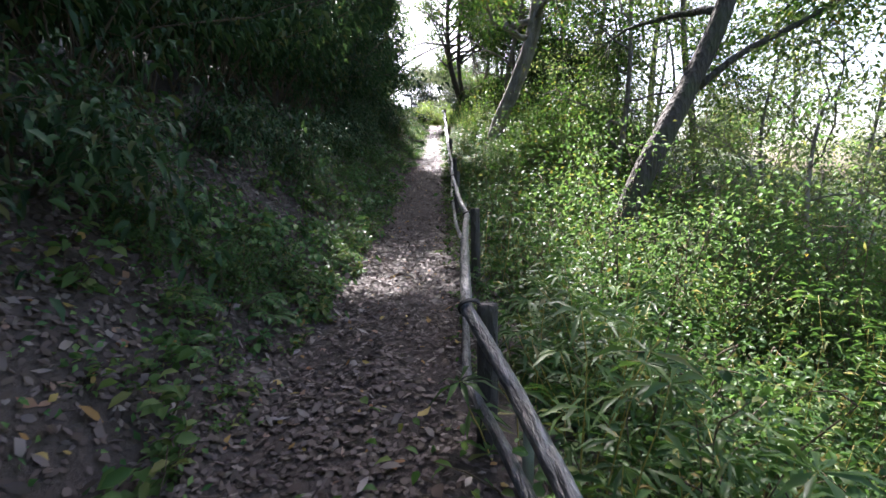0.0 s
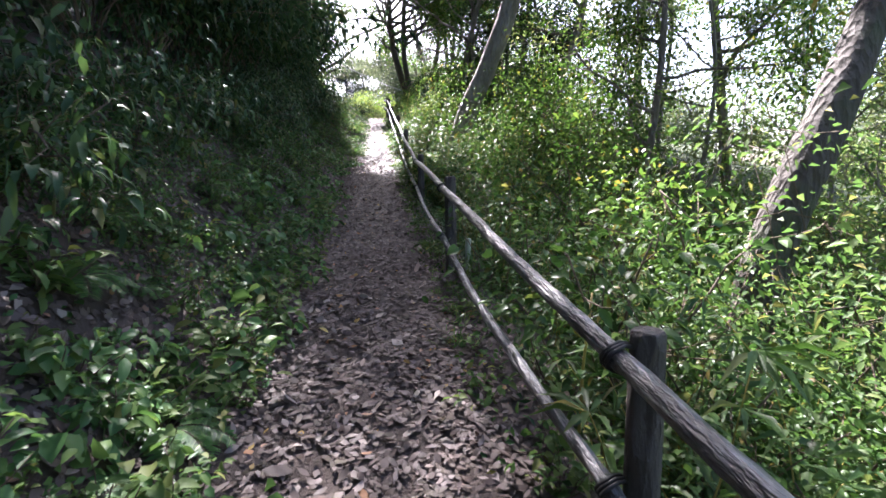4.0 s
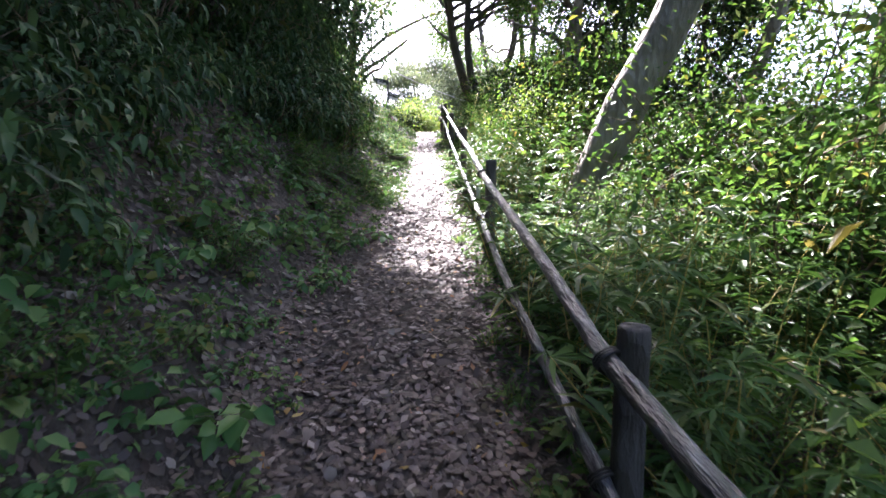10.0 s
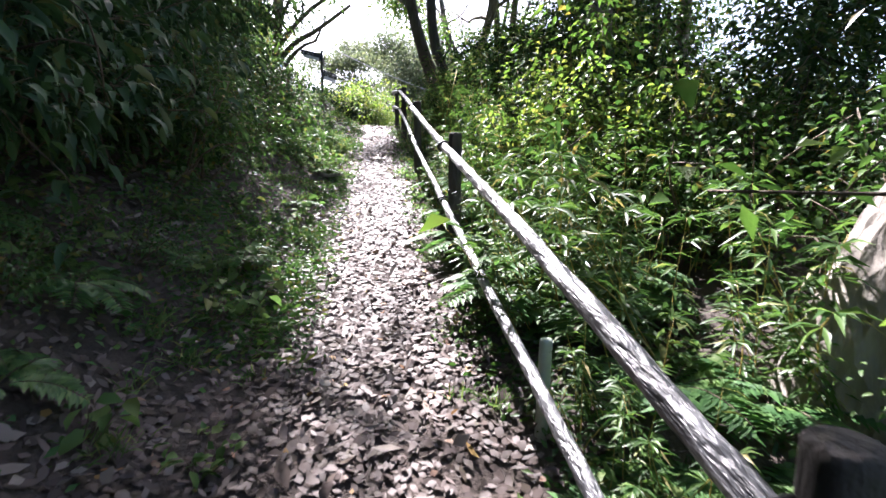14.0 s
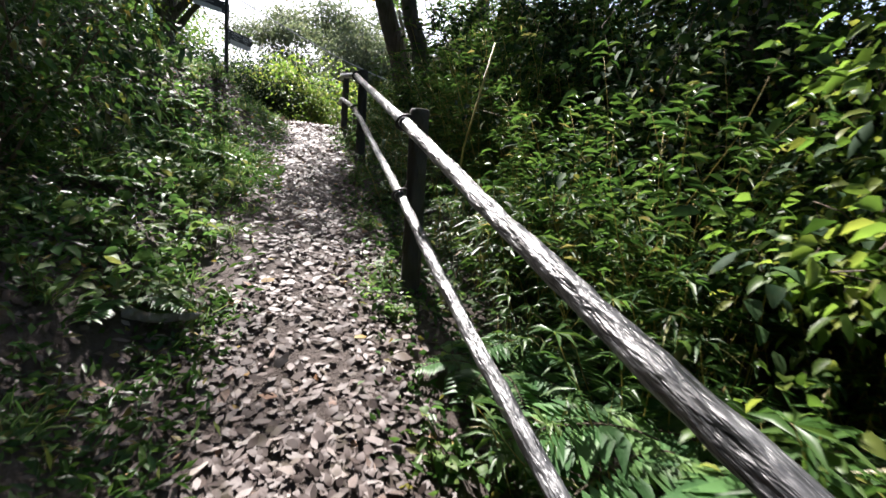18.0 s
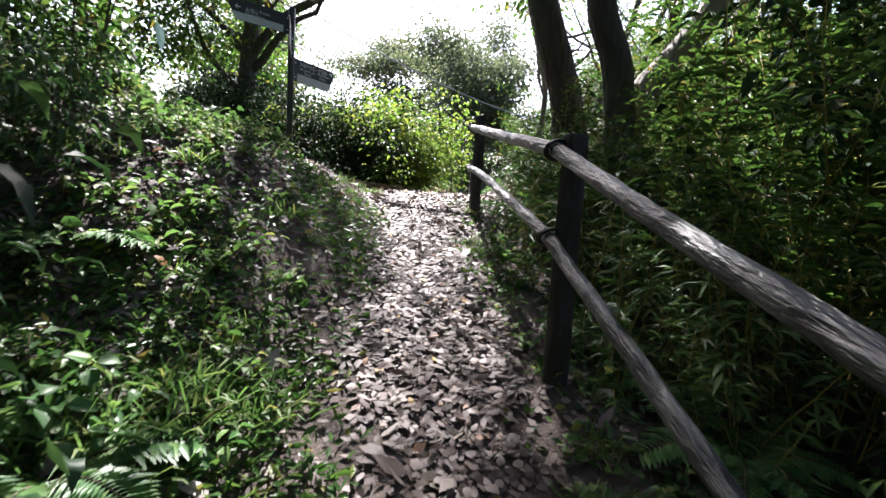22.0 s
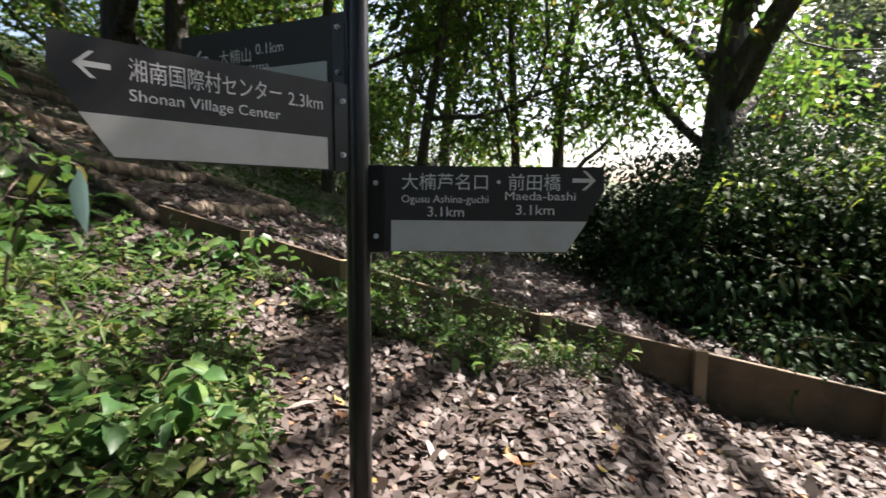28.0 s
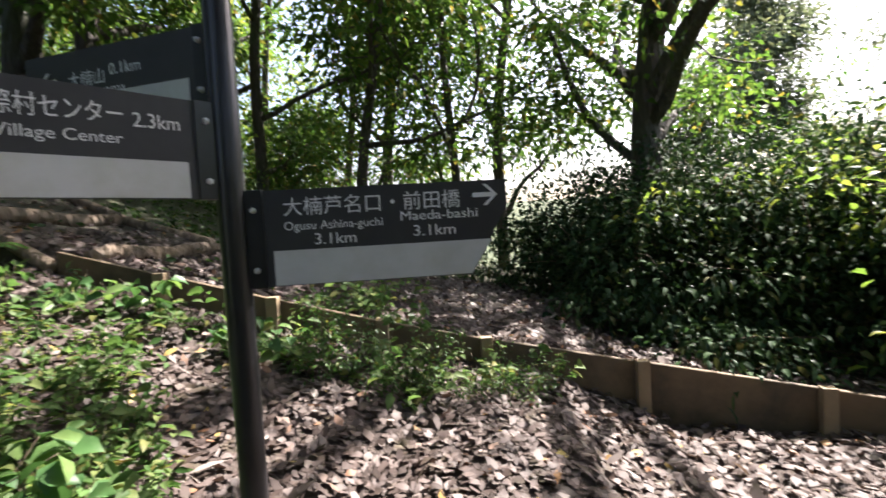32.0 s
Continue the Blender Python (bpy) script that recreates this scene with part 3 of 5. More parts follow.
far_fence = thing("post_fence", "brown wooden post and rail fence on the upper slope", "fence")
FF = [(-9.8, 24.6), (-10.7, 24.3), (-11.6, 24.1), (-12.6, 24.0), (-13.6, 24.0)]
for q, (x, y) in enumerate(FF):
    z = 8.0 + 0.45 * q
    part_me("post", tube_mesh("post", [(x, y, z - 1.3), (x, y, z + 0.5), (x, y, z + 0.62), (x, y, z + 0.64)], [0.06, 0.055, 0.05, 0.03], LOG, 8, 0.02, q), far_fence)
    if q:
        xa, ya = FF[q - 1]
        for h in (0.15, 0.5):
            part_me("rail", tube_mesh("rail", [(xa, ya, z - 0.45 + h), ((x + xa) / 2, (y + ya) / 2, z - 0.225 + h), (x, y, z + h)], [0.035] * 3, LOG, 8, 0.02, q), far_fence)

# ---- trees ----


def curve_path(pts, n):
    """A smooth line through a few points."""
    pts = np.asarray(pts, float)
    t = np.linspace(0, len(pts) - 1, n)
    out = []
    for v in t:
        k = min(int(v), len(pts) - 2)
        f = v - k
        p0, p1_, p2_, p3_ = pts[max(k - 1, 0)], pts[k], pts[k + 1], pts[min(k + 2, len(pts) - 1)]
        out.append(0.5 * (2 * p1_ + (p2_ - p0) * f + (2 * p0 - 5 * p1_ + 4 * p2_ - p3_) * f * f + (3 * p1_ - 3 * p2_ + p3_ - p0) * f**3))
    return np.array(out)


def limb_path(start, way, length, rng, n=9, rise=0.15, bend=0.2):
    p, d = np.array(start, float), unit(np.array(way, float))
    out = [p.copy()]
    for _ in range(n - 1):
        d = unit(d + bend * rng.normal(size=3) + np.array([0, 0, rise]) * 0.3)
        p = p + d * length / (n - 1)
        out.append(p.copy())
    return np.array(out)


def crown_leaves(tips, rng, per, spread, length, width, droop=0.3, flat=False, fine=False):
    """Leaves in uneven sprays round the tips of the twigs."""
    batches = []
    for c in tips:
        k = max(3, int(per * rng.uniform(0.4, 1.6)))
        way = unit(rng.normal(size=3) * np.array([1, 1, 0.4]))
        pos = c + rng.normal(size=(k, 3)) * spread * np.array([1, 1, 0.45]) + way * rng.uniform(-spread, spread, (k, 1))
        out = (pos - c) * 1.5 + rng.normal(size=(k, 3)) * spread * 0.8
        out[:, 2] -= 0.1 * spread
        batches.append(leaves(pos, out, length, width, rng, droop, flat=flat, fine=fine))
    return stack(batches)


def clear_of_path(p):
    """True where a point is well above or beside the walkway."""
    return (np.abs(p[:, 0] + 0.45) > 1.1) | (p[:, 2] > path_z(p[:, 1]) + 3.2) | (p[:, 1] > 30)


# breaks cut into the leaf roof so the sun reaches chosen spots: where, how wide
GAPS = [(-0.4, 5.4, 0.3), (-0.9, 5.3, 0.3), (-1.25, 5.0, 0.3), (-0.15, 5.85, 0.2), (-1.7, 7.4, 0.2), (-0.45, 12.8, 0.1), (-0.15, 14.0, 0.15), (-0.4, 15.1, 0.5), (-0.4, 16.05, 0.35), (-0.4, 17.2, 0.5), (-0.5, 18.2, 0.6), (-1.1, 18.2, 0.25), (-0.4, 19.3, 0.4), (-0.3, 20.5, 0.3),
        (0.3, 18.6, 0.2), (0.3, 19.4, 0.2), (0.3, 20.2, 0.15), (0.3, 21.0, 0.05), (0.3, 21.8, 0.05), (-0.5, 21.5, 0.3), (-0.6, 23.7, 0.2), (-1.0, 23.4, 0.15), (-0.3, 24.3, 0.05), (-0.3, 25.4, 0.1), (-1.35, 5.6, 0.2), (-1.5, 6.3, 0.2), (-1.3, 7.0, 0.1), (0.7, 15.7, 0.2), (1.3, 13.6, 0.2), (0.9, 14.4, 0.1), (0.7, 16.6, 0.45), (0.8, 17.7, 0.4), (0.8, 18.8, 0.35), (-0.2, 26.3, 0.4), (-0.3, 27.2, 0.45), (-0.9, 27.5, 0.3), (-0.5, 28.2, 0.7),
        (3.0, 11.0, 0.4), (3.2, 6.5, 0.9), (3.0, 3.0, 1.5), (2.4, 14.2, 1.0), (2.0, 16.0, 1.3), (1.6, 17.5, 0.7), (1.5, 19.2, 0.5), (1.5, 20.4, 0.6), (-11.0, 24.5, 1.5), (1.6, 22.6, 0.3), (1.9, 24.2, 0.7), (2.4, 26.0, 0.9), (-1.3, 23.9, 0.2),
        (-1.2, 28.4, 0.5), (-1.8, 28.5, 0.6), (-1.9, 29.2, 0.6), (-0.2, 29.4, 0.8), (-1.2, 29.2, 0.5), (-2.5, 26.6, 0.6), (-3.1, 26.7, 0.7), (-2.9, 26.0, 0.6), (-3.7, 26.4, 0.5), (-2.3, 28.1, 0.6), (-2.5, 27.4, 0.25), (-3.2, 27.4, 0.4)]


def shaded(p):
    """True for a point of the canopy that stands in none of the breaks."""
    ok = np.ones(len(p), dtype=bool)
    d = np.array(sun_dir)
    for x, y, r in GAPS:
        w = p - np.array([x, y, gz(x, y)])
        ok &= np.linalg.norm(w - np.outer(w @ d, d), axis=1) > r + 0.35
    return ok


def tree(label, trunk_pts, r0, r1, bark, leafm, seed, limbs=8, limb_len=2.5, start=0.4, per=40, spread=0.3, leaf=(0.10, 0.052), twigs=8, extra=(), toward=None, group="woodland trees", sides=16, lift=0.25, wobble=0.0):
    rng = np.random.default_rng(seed)
    root = thing("tree", label, "tree", group)
    path = curve_path(trunk_pts, 28)
    sway = np.linspace(0, 1, 28)[:, None] * np.sin(np.linspace(0, rng.uniform(5, 9), 28)[:, None] + rng.uniform(0, 6, 2)) * wobble
    path[:, :2] += sway
    t = np.linspace(0, 1, 28)
    rad = r0 + (r1 - r0) * t
    rad[:4] *= np.array([1.35, 1.18, 1.08, 1.03])
    part_me("trunk", tube_mesh("trunk", path, rad, bark, sides, 0.025, seed), root)
    tips = []
    starts = [(path[int(27 * v)], rad[int(27 * v)]) for v in np.linspace(start, 1.0, limbs)]
    for q, (p, r) in enumerate(starts):
        a = rng.uniform(0, 2 * np.pi) if toward is None else rng.normal(toward, 0.9)
        way = np.array([math.cos(a), math.sin(a), rng.uniform(0.1, 0.7) + (1.0 if q == limbs - 1 else 0)])
        reach = limb_len * rng.uniform(0.7, 1.3)
        lp = limb_path(p, way, reach, rng, 9, lift)
        if not clear_of_path(lp).all():
            lp = limb_path(p, (-0.5 * way[0], way[1], way[2] + 0.6), 0.7 * reach, rng, 9, lift + 0.3)
        pieces = [tube(lp, np.linspace(min(0.55 * r, 0.11), 0.012, 9), 7, 0.03, seed + q)]
        for w in range(twigs):
            k = rng.integers(3, 9)
            tp = limb_path(lp[k], rng.normal(size=3) + 0.6 * (lp[k] - lp[k - 1]) / np.linalg.norm(lp[k] - lp[k - 1]), rng.uniform(0.5, 1.1) * limb_len * 0.4, rng, 5, 0.1, 0.3)
            if clear_of_path(tp).all():
                pieces.append(tube(tp, np.linspace(0.014, 0.004, 5), 3, 0, 0))
                tips += [tp[2], tp[3], tp[4]]
        v, f = join(pieces)
        part_me("limb", mesh_from("limb", v, f, bark, True), root)
    for pts, ra, rb in extra:
        ep = curve_path(pts, 14)
        part_me("limb", tube_mesh("limb", ep, np.linspace(ra, rb, 14), bark, 10, 0.03, seed), root)
        for k in range(7, 14):
            tips += [ep[k] + 0.35 * rng.normal(size=3) for _ in range(4)]
    if per:
        tips = np.array(tips)
        v, f = crown_leaves(tips[shaded(tips)], rng, per, 0.7 * spread, leaf[0], leaf[1], flat=True)
        part_me("crown", mesh_from("crown", v, f, leafm), root)["kind"] = "stuff"
    return root


# the leaning tree beside the fence
# its dense crown sits above the view, added to shade the hollow
tree("grey-barked tree leaning away from the path beside the fence", [(1.38, 16.7, 1.6), (1.56, 16.5, 2.3), (1.76, 16.36, 3.0), (2.03, 16.2, 3.75), (2.36, 16.05, 4.5), (2.95, 15.9, 6.2), (3.3, 15.8, 9.0), (3.5, 15.8, 12.5)], 0.27, 0.2, BARK_PALE, LEAF_CANOPY, 3, 12, 3.6, 0.72, 46, 0.4, (0.13, 0.065))
# the tree in the hollow
tree("grey tree with a long side branch standing in the hollow", [(2.75, 8.0, -1.2), (3.1, 8.0, 0.9), (3.75, 8.1, 2.3), (4.2, 8.25, 3.1), (4.75, 8.3, 4.4), (5.2, 8.4, 6.5)], 0.22, 0.13, BARK_DARK, LEAF_CANOPY, 5, 11, 3.4, 0.8, 40, 0.36, (0.12, 0.06),
     extra=[([(4.3, 8.2, 3.0), (4.9, 8.0, 3.5), (5.8, 7.9, 3.95), (6.8, 7.6, 4.6)], 0.07, 0.03)])
# trees at the head of the fence
# this tree and the next carry dense unseen crowns, added to shade the rails
tree("dark straight tree at the head of the fence", [(1.45, 28.0, 4.5), (1.18, 28.0, 6.0), (0.84, 28.0, 7.0), (0.55, 28.1, 8.2), (0.4, 28.2, 10), (0.5, 28.2, 12.5)], 0.2, 0.1, BARK_DARK, LEAF_CANOPY, 7, 22, 4.0, 0.58, 76, 0.4, (0.13, 0.065))
tree("dark tree among bamboo grass", [(1.5, 27.0, 4.3), (1.33, 27.0, 6.0), (1.1, 27.0, 6.7), (0.98, 27, 8.0), (1.05, 27, 10), (1.25, 27, 12)], 0.15, 0.09, BARK_DARK, LEAF_CANOPY, 8, 16, 3.6, 0.6, 70, 0.4, (0.13, 0.065), toward=-0.3)
tree("pale crooked tree bending over bamboo grass", [(1.6, 27.3, 4.3), (1.58, 27.3, 5.5), (1.72, 27.3, 6.02), (2.05, 27.3, 6.45), (2.35, 27.3, 6.95), (2.6, 27.3, 7.9), (2.7, 27.4, 9.6)], 0.17, 0.09, BARK_PALE, LEAF_CANOPY, 9, 6, 1.8, 0.75, 14)
# slender trees along the right of the path
for q, (x, y, lean, h, r) in enumerate([(2.6, 21.9, 0.3, 8, 0.14), (3.3, 22.2, -0.05, 8, 0.1), (3.2, 28.5, 0.25, 9, 0.12), (5.0, 19.0, 0.4, 9, 0.15), (5.5, 24.0, 0.2, 9, 0.16), (4.2, 12.5, 0.25, 8, 0.09), (7.5, 14.0, -0.2, 9, 0.13), (8.5, 20, 0.1, 10, 0.15)]):
    b = gz(x, y) - 0.3
    tree("slender grey woodland tree on the slope", [(x, y, b), (x + 0.15 * lean * h, y, b + 0.3 * h), (x + 0.35 * lean * h, y + 0.2, b + 0.65 * h), (x + 0.42 * lean * h, y + 0.1, b + h)], r, 0.4 * r, BARK, LEAF_CANOPY, 20 + q, 9, 2.8, 0.4, 32, 0.36, (0.12, 0.06), sides=10, wobble=0.22)
# bare group on the grassy knoll
for q, (x, y, lean, h) in enumerate([(2.9, 34.6, -0.12, 6), (3.65, 35.4, -0.25, 6), (4.1, 34.8, 0.2, 6.5), (5.0, 35.2, 0.25, 6)]):
    b = gz(x, y) - 0.2
    tree("bare dark tree on the grassy knoll", [(x, y, b), (x + 0.1, y, b + 0.9), (x + 0.5 * lean * h, y, b + 0.5 * h), (x + lean * h, y, b + h)], 0.12, 0.05, BARK_DARK, LEAF_CANOPY, 40 + q, 6, 2.2, 0.4, 0, twigs=8, sides=10, wobble=0.15)
for q, (pts, r) in enumerate([([(2.2, 33.0, 4.9), (2.17, 33, 5.93), (2.27, 33, 7.2), (1.95, 33, 8.4), (1.6, 33, 9.5)], 0.075), ([(2.75, 33.2, 5.2), (2.7, 33.2, 6.1), (2.45, 33.2, 7.3), (2.1, 33.2, 8.0), (2.2, 33.2, 9.4)], 0.06)]):
    tree("thin crooked bare tree at the top of the path", pts, r, 0.5 * r, BARK, LEAF_CANOPY, 46 + q, 5, 1.6, 0.5, 0, twigs=6, sides=10)
# trees past the junction
# the last five extra limbs are added high, out of view, for shade
tree("dark spreading broadleaf tree behind the plank edging", [(-3.9, 32.8, 4.3), (-3.9, 32.8, 6.3), (-3.85, 32.8, 7.6), (-3.6, 32.9, 10), (-3.5, 32.9, 12.5)], 0.22, 0.1, BARK_DARK, LEAF_CANOPY, 51, 15, 3.0, 0.4, 40, 0.36, (0.13, 0.068),
     extra=[([(-3.85, 32.8, 7.4), (-3.2, 32.6, 8.1), (-2.3, 32.4, 8.6), (-1.2, 32.3, 9.4)], 0.11, 0.05), ([(-3.9, 32.8, 6.6), (-4.6, 32.6, 7.4), (-5.0, 32.4, 8.6)], 0.07, 0.03), ([(-3.7, 32.8, 8.2), (-2.4, 32.3, 9.3), (-0.8, 31.8, 10.0), (0.6, 31.5, 10.4)], 0.09, 0.03), ([(-3.7, 32.6, 9.0), (-3.2, 31.4, 10.0), (-2.8, 30.0, 10.6), (-2.6, 28.6, 11.0)], 0.08, 0.03), ([(-3.8, 32.7, 8.6), (-4.4, 31.2, 9.6), (-4.3, 29.6, 10.4), (-4.0, 28.2, 10.8)], 0.08, 0.03), ([(-3.4, 32.6, 9.6), (-2.6, 31.6, 10.6), (-2.2, 30.6, 11.2), (-2.0, 29.8, 11.6)], 0.07, 0.03), ([(-4.2, 32.4, 9.0), (-5.0, 31.0, 9.8), (-4.9, 29.5, 10.4), (-4.6, 28.0, 10.6)], 0.07, 0.03)])
for q, (x, y, lean, h, r) in enumerate([(-8.2, 26.6, 0.1, 8, 0.22), (-7.6, 27.3, -0.15, 8, 0.16), (-6.6, 30.2, 0.2, 7, 0.09), (-6.2, 31.6, -0.1, 7, 0.08), (-7.8, 29.2, 0.1, 7, 0.1), (-6.8, 33, 0.1, 8, 0.12), (-10, 29, 0.0, 9, 0.15), (-12, 26.5, 0.05, 9, 0.12), (-9, 32, 0.05, 9, 0.13)]):
    b = gz(x, y) - 0.3
    tree("leafy woodland tree beside the log stair", [(x, y, b), (x + 0.12 * lean * h, y, b + 0.3 * h), (x + 0.4 * lean * h, y + 0.2, b + 0.65 * h), (x + 0.6 * lean * h, y + 0.1, b + h)], r, 0.35 * r, BARK_DARK, LEAF_CANOPY, 60 + q, 9, 2.4, 0.2, 64 - 42 * (y > 28.5), 0.36, (0.135, 0.07), sides=10, wobble=0.18)
# dark leafy trees that fill the slope beyond the fence
for q, (x, y, h) in enumerate([(5.0, 20.4, 5.0), (4.6, 23.4, 4.4)]):
    b = gz(x, y) - 0.3
    tree("dark leafy tree in the thicket beyond the fence", [(x, y, b), (x + 0.1, y, b + 0.3 * h), (x + 0.25, y + 0.2, b + 0.65 * h), (x + 0.2, y + 0.1, b + h)], 0.1, 0.04, BARK_DARK, LEAF_DARK, 340 + q, 14, 1.9, 0.12, 50, 0.42, (0.12, 0.055), sides=10, wobble=0.2)
# the wood that closes the view above the log stair
for q, (x, y, h, r) in enumerate([(-12.5, 22.2, 7, 0.12), (-13.0, 25.4, 7, 0.12), (-13.5, 31.0, 8, 0.12), (-10.2, 31.6, 7, 0.1), (-15.5, 28.0, 9, 0.12), (-15.5, 23.5, 9, 0.14)]):
    b = gz(x, y) - 0.3
    tree("sunlit leafy tree in the wood above the stair", [(x, y, b), (x + 0.1, y, b + 0.3 * h), (x + 0.3, y + 0.2, b + 0.65 * h), (x + 0.2, y + 0.1, b + h)], r, 0.35 * r, BARK_DARK, LEAF_GOLD if q % 2 == 0 else LEAF_CANOPY, 320 + q, 12, 2.4, 0.1, 30, 0.45, (0.17, 0.09), sides=10, wobble=0.25)
# evergreens on the top of the bank
for q, (x, y, h, reach) in enumerate([(-3.4, -3.0, 7, 2.2), (-3.5, 0.6, 7, 2.0), (-3.5, 3.6, 7, 2.0), (-3.5, 6.6, 7, 2.0), (-3.6, 9.5, 7, 2.0), (-3.5, 12.5, 7, 2.0), (-3.5, 15.2, 7, 2.1), (-3.5, 17.8, 7, 2.1), (-3.6, 20.4, 7, 2.1), (-4.0, 22.8, 6.5, 1.9), (-6.5, 17, 8, 2.4), (-6.5, 11, 8, 2.4), (-6.5, 22, 8, 2.4)]):
    b = gz(x, y) - 0.3
    tree("dark evergreen tree on top of the bank", [(x, y, b), (x + 0.1, y, b + 0.3 * h), (x + 0.3, y + 0.2, b + 0.65 * h), (x + 0.4, y + 0.1, b + h)], 0.14, 0.05, BARK_DARK, LEAF_DARK, 80 + q, 11, reach, 0.3, 36, 0.36, (0.11, 0.05), sides=10, toward=0.0, lift=0.12)
# tall trees added so that crowns above the view shade path and bank
for q, (x, y, h, reach) in enumerate([(-4.3, 1.5, 11, 4.2), (-4.3, 5.0, 11, 4.2), (-4.3, 8.5, 11, 4.2), (-4.3, 10.4, 11, 4.4), (-4.4, 12.2, 11, 4.4), (-4.4, 14.2, 10, 4.4), (-4.6, 17.5, 11, 3.4), (-4.2, 20.4, 10.5, 3.6), (-4.2, 23.0, 10, 3.8), (-4.8, 24.8, 9.5, 4.2), (-5.2, 24.0, 9.5, 4.8)]):
    b = gz(x, y) - 0.3
    tree("added tall tree, its crown kept out of view to shade the path", [(x, y, b), (x + 0.1, y, b + 0.3 * h), (x + 0.5, y + 0.2, b + 0.65 * h), (x + 0.9, y + 0.1, b + h)], 0.2, 0.06, BARK_DARK, LEAF_CANOPY, 140 + q, 11 + 5 * (y > 20), reach, 0.62 - 0.2 * (y > 20), 38 + 32 * (y > 19), 0.42, (0.14, 0.07), sides=10, toward=0.8 if y > 24 else 0.0, lift=0.1)
# one tree added on the slope; its high crown shades the fence rails
for q, (x, y, h, reach) in enumerate([(3.4, 30.2, 8.5, 3.0)]):
    b = gz(x, y) - 0.3
    tree("added leafy tree on the slope, its high crown shading the fence", [(x, y, b), (x + 0.05, y, b + 0.3 * h), (x - 0.4, y + 0.2, b + 0.65 * h), (x - 0.8, y + 0.1, b + h)], 0.13, 0.05, BARK_DARK, LEAF_CANOPY, 160 + q, 12, reach, 0.62, 56, 0.42, (0.13, 0.065), sides=10, toward=math.pi, lift=0.1)
# woods behind the start of the path: unseen, added to block skylight
for q, (x, y, h) in enumerate([(-1.2, -7.5, 9), (2.8, -5.5, 9), (-4.5, -9, 10), (1.0, -11, 10), (5.5, -9, 10), (5.5, -1.5, 9)]):
    b = gz(x, y) - 0.3
    tree("unseen leafy tree added behind the path start to block skylight", [(x, y, b), (x + 0.1, y, b + 0.3 * h), (x + 0.3, y + 0.2, b + 0.65 * h), (x + 0.4, y + 0.1, b + h)], 0.16, 0.05, BARK_DARK, LEAF_CANOPY, 120 + q, 11, 3.4, 0.25, 36, 0.42, (0.14, 0.07), sides=8)
# trees in the hollow; their pale leaf colour stands for bright haze
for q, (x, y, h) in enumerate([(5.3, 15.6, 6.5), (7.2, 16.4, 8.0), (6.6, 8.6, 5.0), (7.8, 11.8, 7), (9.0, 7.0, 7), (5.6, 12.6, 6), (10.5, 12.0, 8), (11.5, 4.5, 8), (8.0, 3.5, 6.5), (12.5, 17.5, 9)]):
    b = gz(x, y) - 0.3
    tree("pale green tree in the hollow, sunlit haze put into its leaf colour", [(x, y, b), (x + 0.1, y, b + 0.3 * h), (x + 0.3, y + 0.2, b + 0.65 * h), (x + 0.2, y + 0.1, b + h)], 0.06, 0.025, BARK_PALE, LEAF_HAZE, 180 + q, 11, 2.4, 0.15, 16, 0.42, (0.115, 0.058), sides=8, wobble=0.3)
# far trees; distance haze is put into their grey-green leaf colour
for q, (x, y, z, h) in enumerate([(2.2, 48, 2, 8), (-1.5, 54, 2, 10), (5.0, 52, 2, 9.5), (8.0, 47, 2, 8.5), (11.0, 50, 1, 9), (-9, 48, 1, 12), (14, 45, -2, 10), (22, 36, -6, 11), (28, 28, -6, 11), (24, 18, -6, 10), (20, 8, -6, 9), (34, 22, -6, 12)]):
    tree("tree far across the valley, haze put into its grey-green leaf colour", [(x, y, z), (x, y, z + 0.4 * h), (x + 0.3, y, z + 0.7 * h), (x, y, z + h)], 0.2, 0.06, BARK, LEAF_FAR_HAZED, 100 + q, 14, 3.4, 0.1, 84, 0.8, (0.22, 0.13), sides=8, group="far trees")

# ---- shrubs, ferns, bamboo grass: one of each kind is built, then copied ----


def shrub(label, seed, leafm, height, radius, n_stem, per, leaf, droop=0.3, hang=0.0, group="bank shrubs", name="shrub"):
    rng = np.random.default_rng(seed)
    root = thing(name, label, "shrub", group)
    pieces, tips = [], []
    for q in range(n_stem):
        a = rng.uniform(0, 2 * np.pi)
        sp = limb_path((0.08 * math.cos(a), 0.08 * math.sin(a), -0.12), (radius * math.cos(a), radius * math.sin(a), height * 1.1), math.hypot(height, radius) * rng.uniform(0.7, 1.15), rng, 8, 0.0, 0.18)
        if hang:
            sp[:, 2] -= np.linspace(0, 1, 8) ** 2 * hang * height
        pieces.append(tube(sp, np.linspace(0.012, 0.003, 8), 4))
        tips += [sp[k] for k in (3, 4, 5, 6, 7)]
        for w in range(4):
            k = rng.integers(2, 8)
            tp = limb_path(sp[k], rng.normal(size=3) + (0, 0, 0.2), 0.4 * radius, rng, 4, 0, 0.3)
            pieces.append(tube(tp, np.linspace(0.005, 0.002, 4), 3))
            tips += [tp[2], tp[3]]
    v, f = join(pieces)
    part_me("stem", mesh_from("stem", v, f, TWIG, True), root)["kind"] = "stuff"
    v, f = crown_leaves(tips, rng, per, 0.13 * radius + 0.04, leaf[0], leaf[1], droop, height > 2.2, height <= 2.2)
    part_me("foliage", mesh_from("foliage", v, f, leafm, True), root)["kind"] = "stuff"
    return root


